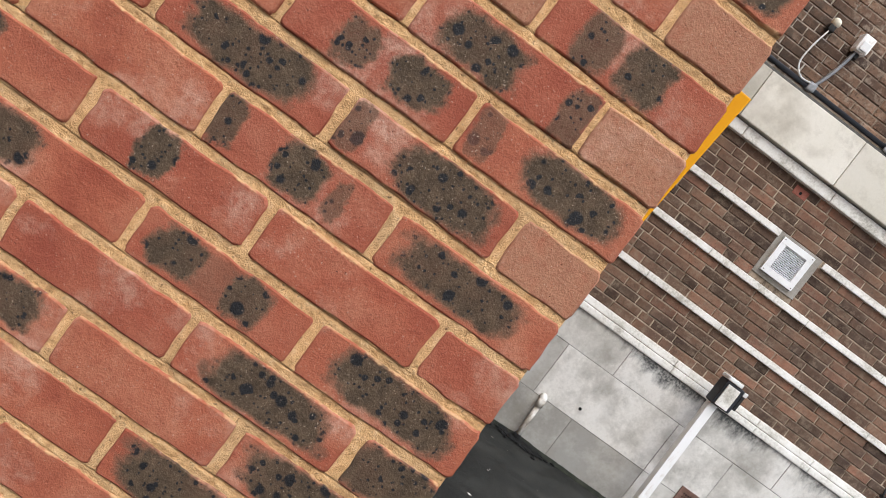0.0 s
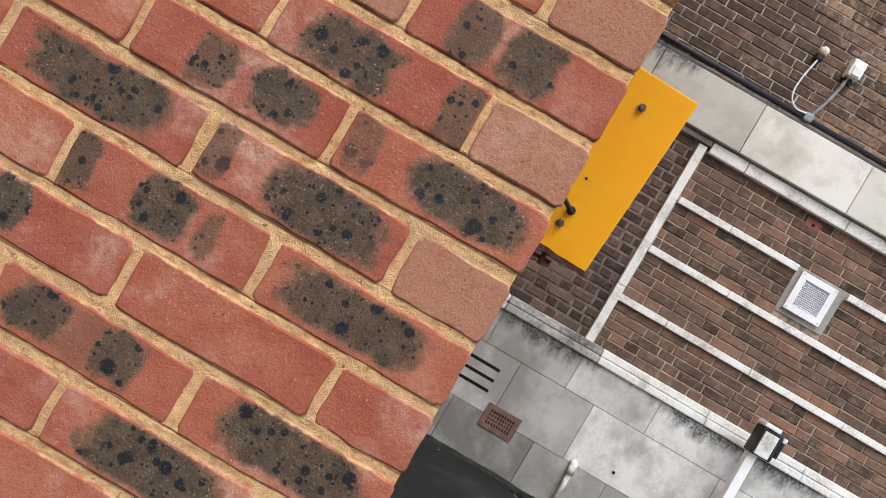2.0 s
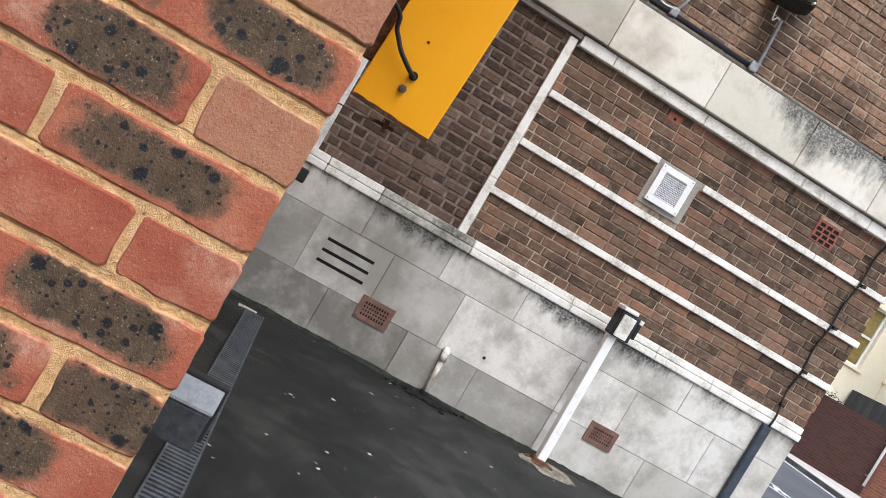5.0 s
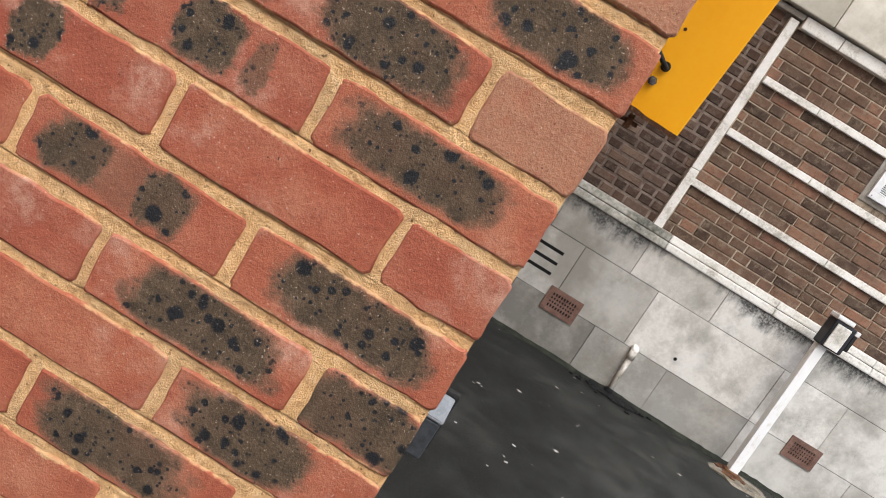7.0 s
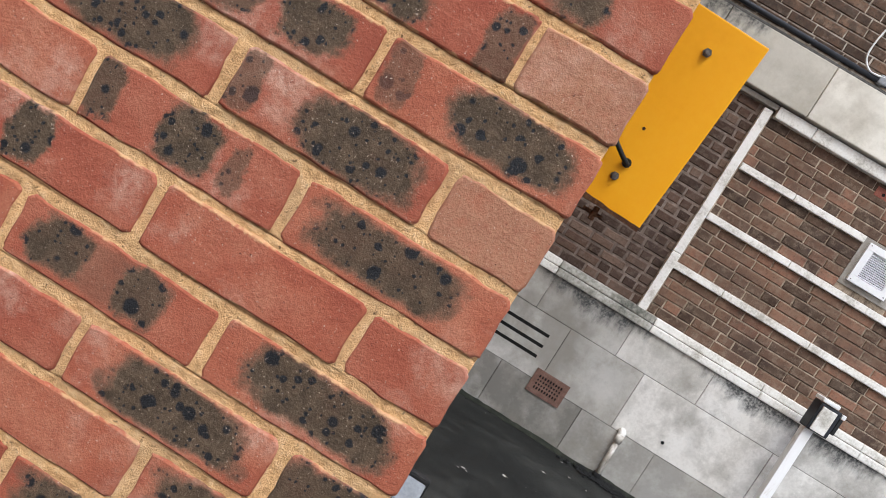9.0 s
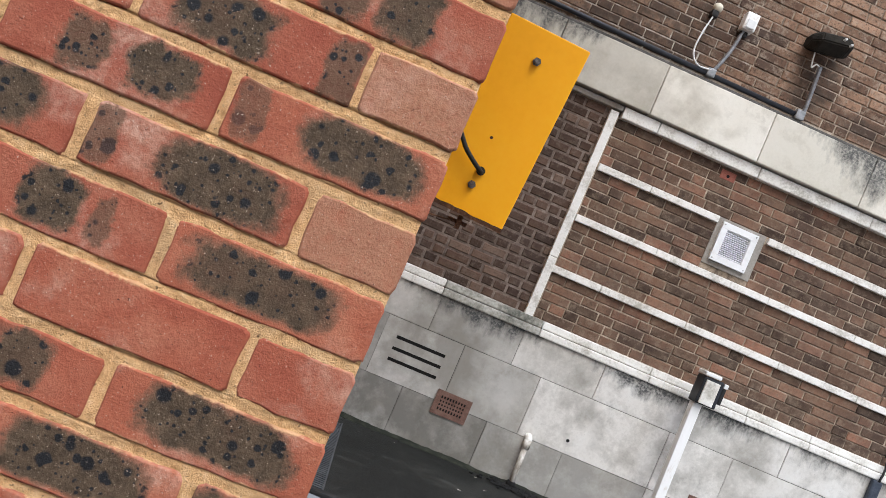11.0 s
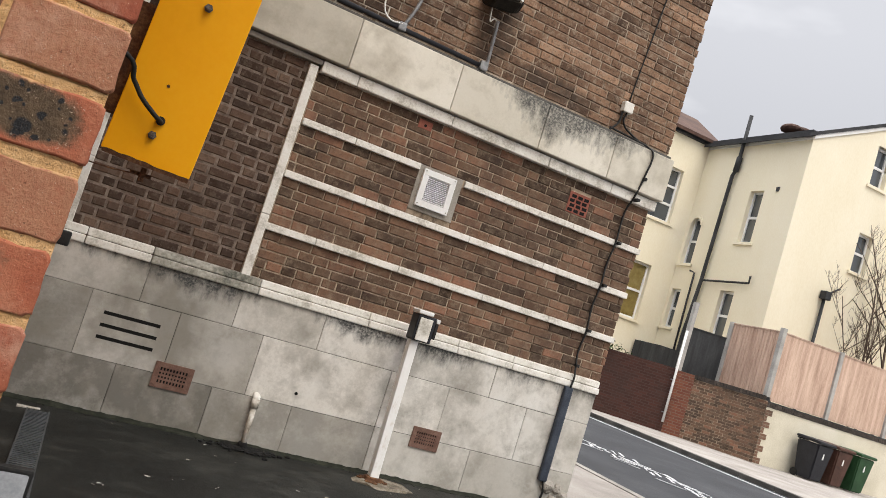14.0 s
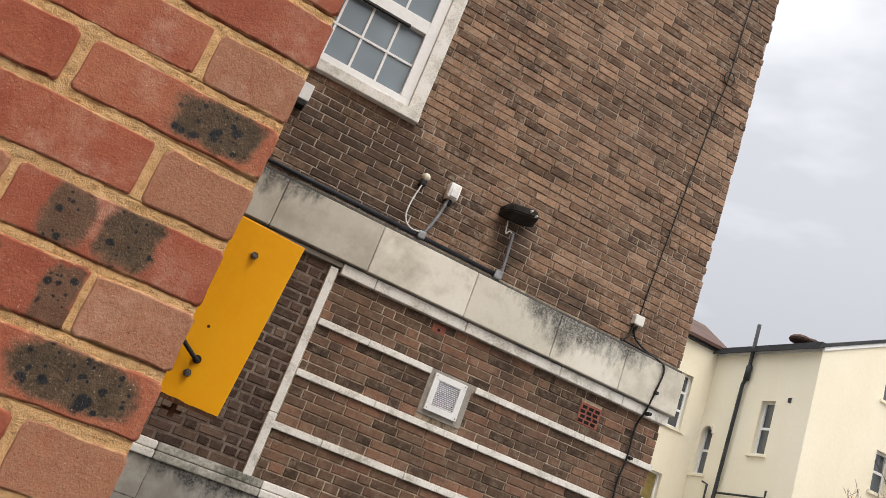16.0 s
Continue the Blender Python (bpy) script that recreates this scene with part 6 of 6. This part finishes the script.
def near_bricks():
    rs = random.Random(77)
    rest_v, rest_f = [], []
    for c in range(-15, 52):
        z = NZ + 0.075 * c + 0.0375
        if z > 6.36:
            break
        k, x = 0, 0.0
        while x > (-1.25 if -9 <= c <= 12 else -0.5):
            w = 0.1025 if (c % 2 == 0 and k == 0) else 0.215
            cx = x - w / 2
            deep = 0.1
            if -9 <= c <= 12:
                bm = worn_brick(w + rs.uniform(-0.002, 0.003), 0.065 + rs.uniform(-0.0015, 0.002), deep, rs)
                if k == 0:
                    for v in bm.verts:
                        if v.co.x > w / 2 - 0.012 and v.co.y > 0.004:
                            v.co.x -= 0.02 * min(v.co.y / 0.1, 1)
                me = mesh_of(bm, "brick", M_BRICK, True)
                for p in me.polygons:
                    if len(p.vertices) == 3:
                        p.use_smooth = False
                at = (c, k)
                first = (*BURN.get(at, (rs.uniform(-0.04, 0.04), rs.uniform(0.04, 0.085))), 1.0)
                if at not in BURN and (at in PLAIN or rs.random() < 0.5):
                    first = (0.0, 0.03, 0.0)
                marks = (first, BURN_SECOND.get(at, (0.0, 0.03, 0.0)), BURN_THIRD.get(at, (0.0, 0.03, 0.0)))
                shape = (rs.uniform(-0.001, 0.004), rs.uniform(0.0275, 0.034), 1.0 if at in SANDY else 0.0)
                for field, value in (("burn_centre", [m[0] for m in marks]), ("burn_width", [m[1] for m in marks]), ("burn_power", [m[2] for m in marks]), ("burn_shape", shape)):
                    layer = me.attributes.new(field, "FLOAT_VECTOR", "POINT")
                    layer.data.foreach_set("vector", list(value) * len(me.vertices))
                ob = new("brick", me)
                ob.location = (cx + rs.uniform(-0.001, 0.001), rs.uniform(-0.0014, 0.0004), z + rs.uniform(-0.001, 0.001))
                ob.rotation_euler = (rs.gauss(0, 0.003), rs.gauss(0, 0.004), rs.gauss(0, 0.0015))
                ob.parent = core_n
            x -= w + 0.01
            k += 1
    # side wall: headers and stretchers in one joined part, and the front far above and below
    n = 0
    for c in range(-15, 69):
        z = NZ + 0.075 * c + 0.0375
        y = 0.11 + (0.1125 if c % 2 else 0.0)
        while y < 4.38:
            for_v = [(-0.4, y), (-0.26, y), (-0.26, min(y + 0.215, 4.4)), (-0.4, min(y + 0.215, 4.4))]
            b = len(rest_v)
            rest_v.extend((px, py, z + s * 0.0325) for s in (-1, 1) for px, py in for_v)
            rest_f.extend([tuple(b + i for i in q) for q in ((0, 1, 5, 4), (1, 2, 6, 5), (2, 3, 7, 6), (4, 5, 6, 7), (3, 2, 1, 0))])
            y += 0.225
    for c in list(range(-15, -9)) + list(range(13, 69)):
        z = NZ + 0.075 * c + 0.0375
        x = 0.0 if c % 2 else -0.1125
        while x > -3.9:
            b = len(rest_v)
            rest_v.extend((px, py, z + s * 0.0325) for s in (-1, 1) for px, py in ((x - 0.215, 0.0), (x, 0.0), (x - (0.02 if x > -0.01 else 0), 0.1), (x - 0.215, 0.1)))
            rest_f.extend([tuple(b + i for i in q) for q in ((0, 1, 5, 4), (1, 2, 6, 5), (3, 0, 4, 7), (4, 5, 6, 7), (3, 2, 1, 0))])
            x -= 0.225
    me = bpy.data.meshes.new("brickwork")
    me.from_pydata(rest_v, [], rest_f)
    bm = bmesh.new()
    bm.from_mesh(me)
    ob = new("brickwork", mesh_of(bm, "brickwork", M_BRICK))
    ob.parent = core_n
    ob["kind"] = "stuff"


# ---- yellow box and fittings on the side wall ----
yb = thing("yellow_box", (0.0, 0.48, Z0 + 0.13), "bright yellow steel box bolted to the brick side wall", "steel box")
TILT = Matrix.Translation((0.065, 0.462, Z0 + 0.29)) @ Matrix.Rotation(radians(7.5), 4, "X") @ Matrix.Rotation(radians(2.6), 4, "Y") @ Matrix.Translation((-0.065, -0.48, -Z0 - 0.29))


def tilted(bm):
    bmesh.ops.transform(bm, matrix=TILT, verts=bm.verts)
    return bm


part("wall_bracket", box(-0.262, 0.50, Z0 + 0.2, 0.003, 0.53, Z0 + 0.38), M_RUST, yb)
part("casing", tilted(box(0.001, 0.48, Z0 + 0.138, 0.1375, 0.525, Z0 + 0.446, 0.002)), M_YELLOW, yb)
lip = bmesh.new()
rs = random.Random(4)
xx = 0.004
while xx < 0.136:
    ln = rs.uniform(0.004, 0.016)
    box(xx, 0.4785 - rs.uniform(0, 0.001), Z0 + 0.1335 - rs.uniform(0, 0.001), min(xx + ln, 0.137), 0.524, Z0 + 0.1385 + rs.uniform(0, 0.0022), 0, lip)
    xx += ln * rs.uniform(0.8, 1.25)
bmesh.ops.remove_doubles(lip, verts=lip.verts, dist=0.0025)
part("rusted_lip", tilted(lip), M_RUST, yb, "rusted lower lip")
for x, z in ((0.0690, 0.396), (0.0625, 0.183)):
    b = part("bolt", tilted(tube([(x, 0.4805, Z0 + z), (x, 0.476, Z0 + z)], 0.0068, 6)), M_BOLT, yb)
    part("shank", tilted(tube([(x, 0.476, Z0 + z), (x, 0.468, Z0 + z)], 0.0042, 8)), M_BOLT, b)
part("grommet", tilted(tube([(0.066, 0.481, Z0 + 0.208), (0.066, 0.475, Z0 + 0.208)], 0.0072, 10)), M_BLACK, yb)
part("cable", tube(smooth_path([(0.066, 0.484, Z0 + 0.208), (0.062, 0.464, Z0 + 0.207), (0.048, 0.455, Z0 + 0.214), (0.026, 0.452, Z0 + 0.230), (0.008, 0.448, Z0 + 0.250), (-0.03, 0.43, Z0 + 0.285), (-0.26, 0.40, Z0 + 0.30)], 6), 0.0038, 8), M_BLACK, yb, smooth=True)
part("latch", joined(box(0.060, 0.50, Z0 + 0.112, 0.068, 0.52, Z0 + 0.134), box(0.045, 0.505, Z0 + 0.120, 0.078, 0.515, Z0 + 0.126)), M_RUST, yb, "small dark latch under the box")
part("chip", tilted(tube([(0.058, 0.4798, Z0 + 0.262), (0.058, 0.4792, Z0 + 0.262)], 0.0028, 5)), M_RUST, yb, "small chip in the paint")
part("tie_wire", tube([(0.06, 0.51, Z0 + 0.122), (0.02, 0.49, Z0 + 0.117), (-0.26, 0.48, Z0 + 0.11)], 0.0012, 5), M_RUST, yb)
yb.matrix_world = Matrix.Translation((0.0, -0.87, 1.2)) @ Matrix.Scale(1.07, 4) @ Matrix.Translation((0.0, 0.87, -1.2)) @ Matrix.Translation(origin[yb])
clip = thing("cable_clip", (0.006, 0.47, Z0 - 0.01), "black plastic cable clip on the brick side wall", "cable clip")
part("body", box(-0.262, 0.455, Z0 - 0.016, 0.0, 0.475, Z0 + 0.006, 0.003), M_BLACK, clip)

# drain along the side wall
drain = thing("channel_drain", (0.06, 2.8, 0.0), "galvanised slotted channel drain along the brick wall", "drain")
# near-black fill paints the shade below the grating
part("channel", box(0.004, 0.9, -0.02, 0.13, 4.25, 0.006), M_VOID, drain)
for x in (0.004, 0.122):
    part("edge_rail", box(x, 0.9, 0.0, x + 0.008, 4.25, 0.018), M_GRATE, drain)
slat = mesh_of(box(-0.055, -0.008, 0.0, 0.055, 0.008, 0.0145), "slat", M_GRATE)
for i in range(111):
    ob = new("slat", slat)
    ob.location = (0.067 - 0.06, 0.92 + 0.03 * i - 2.8, 0.001)
    ob.parent = drain
cov = thing("wall_fitting", (0.0, 0.35, Z0 - 0.43), "smooth grey plastic wall fitting with a black rear rim", "wall fitting")
# one grey fitting: shading put in as a darker front and a paler slope
part("body", box(-0.262, 0.338, Z0 - 0.412, 0.050, 0.375, Z0 - 0.354, 0.003), M_GRATE, cov, "front of the grey fitting, coloured darker for its shade")
bm = bmesh.new()
prof = [(0.336, Z0 - 0.353), (0.336, Z0 - 0.349), (0.366, Z0 - 0.322), (0.375, Z0 - 0.326), (0.375, Z0 - 0.353)]
m = len(prof)
for x in (-0.262, 0.052):
    for y, z in prof:
        bm.verts.new((x, y, z))
bm.verts.ensure_lookup_table()
for i in range(m):
    bm.faces.new([bm.verts[j] for j in (i, (i + 1) % m, m + (i + 1) % m, m + i)])
bm.faces.new(bm.verts[:m])
bm.faces.new(bm.verts[m:])
bmesh.ops.bevel(bm, geom=bm.edges[:], offset=0.0012, segments=2, affect="EDGES")
part("lid", bm, M_GREYLT, cov, "smooth sloping grey top, coloured paler for its light")
part("rim", box(-0.262, 0.3755, Z0 - 0.41, 0.057, 0.392, Z0 - 0.318, 0.004), M_BLACK, cov, "black rear rim")

near_bricks()
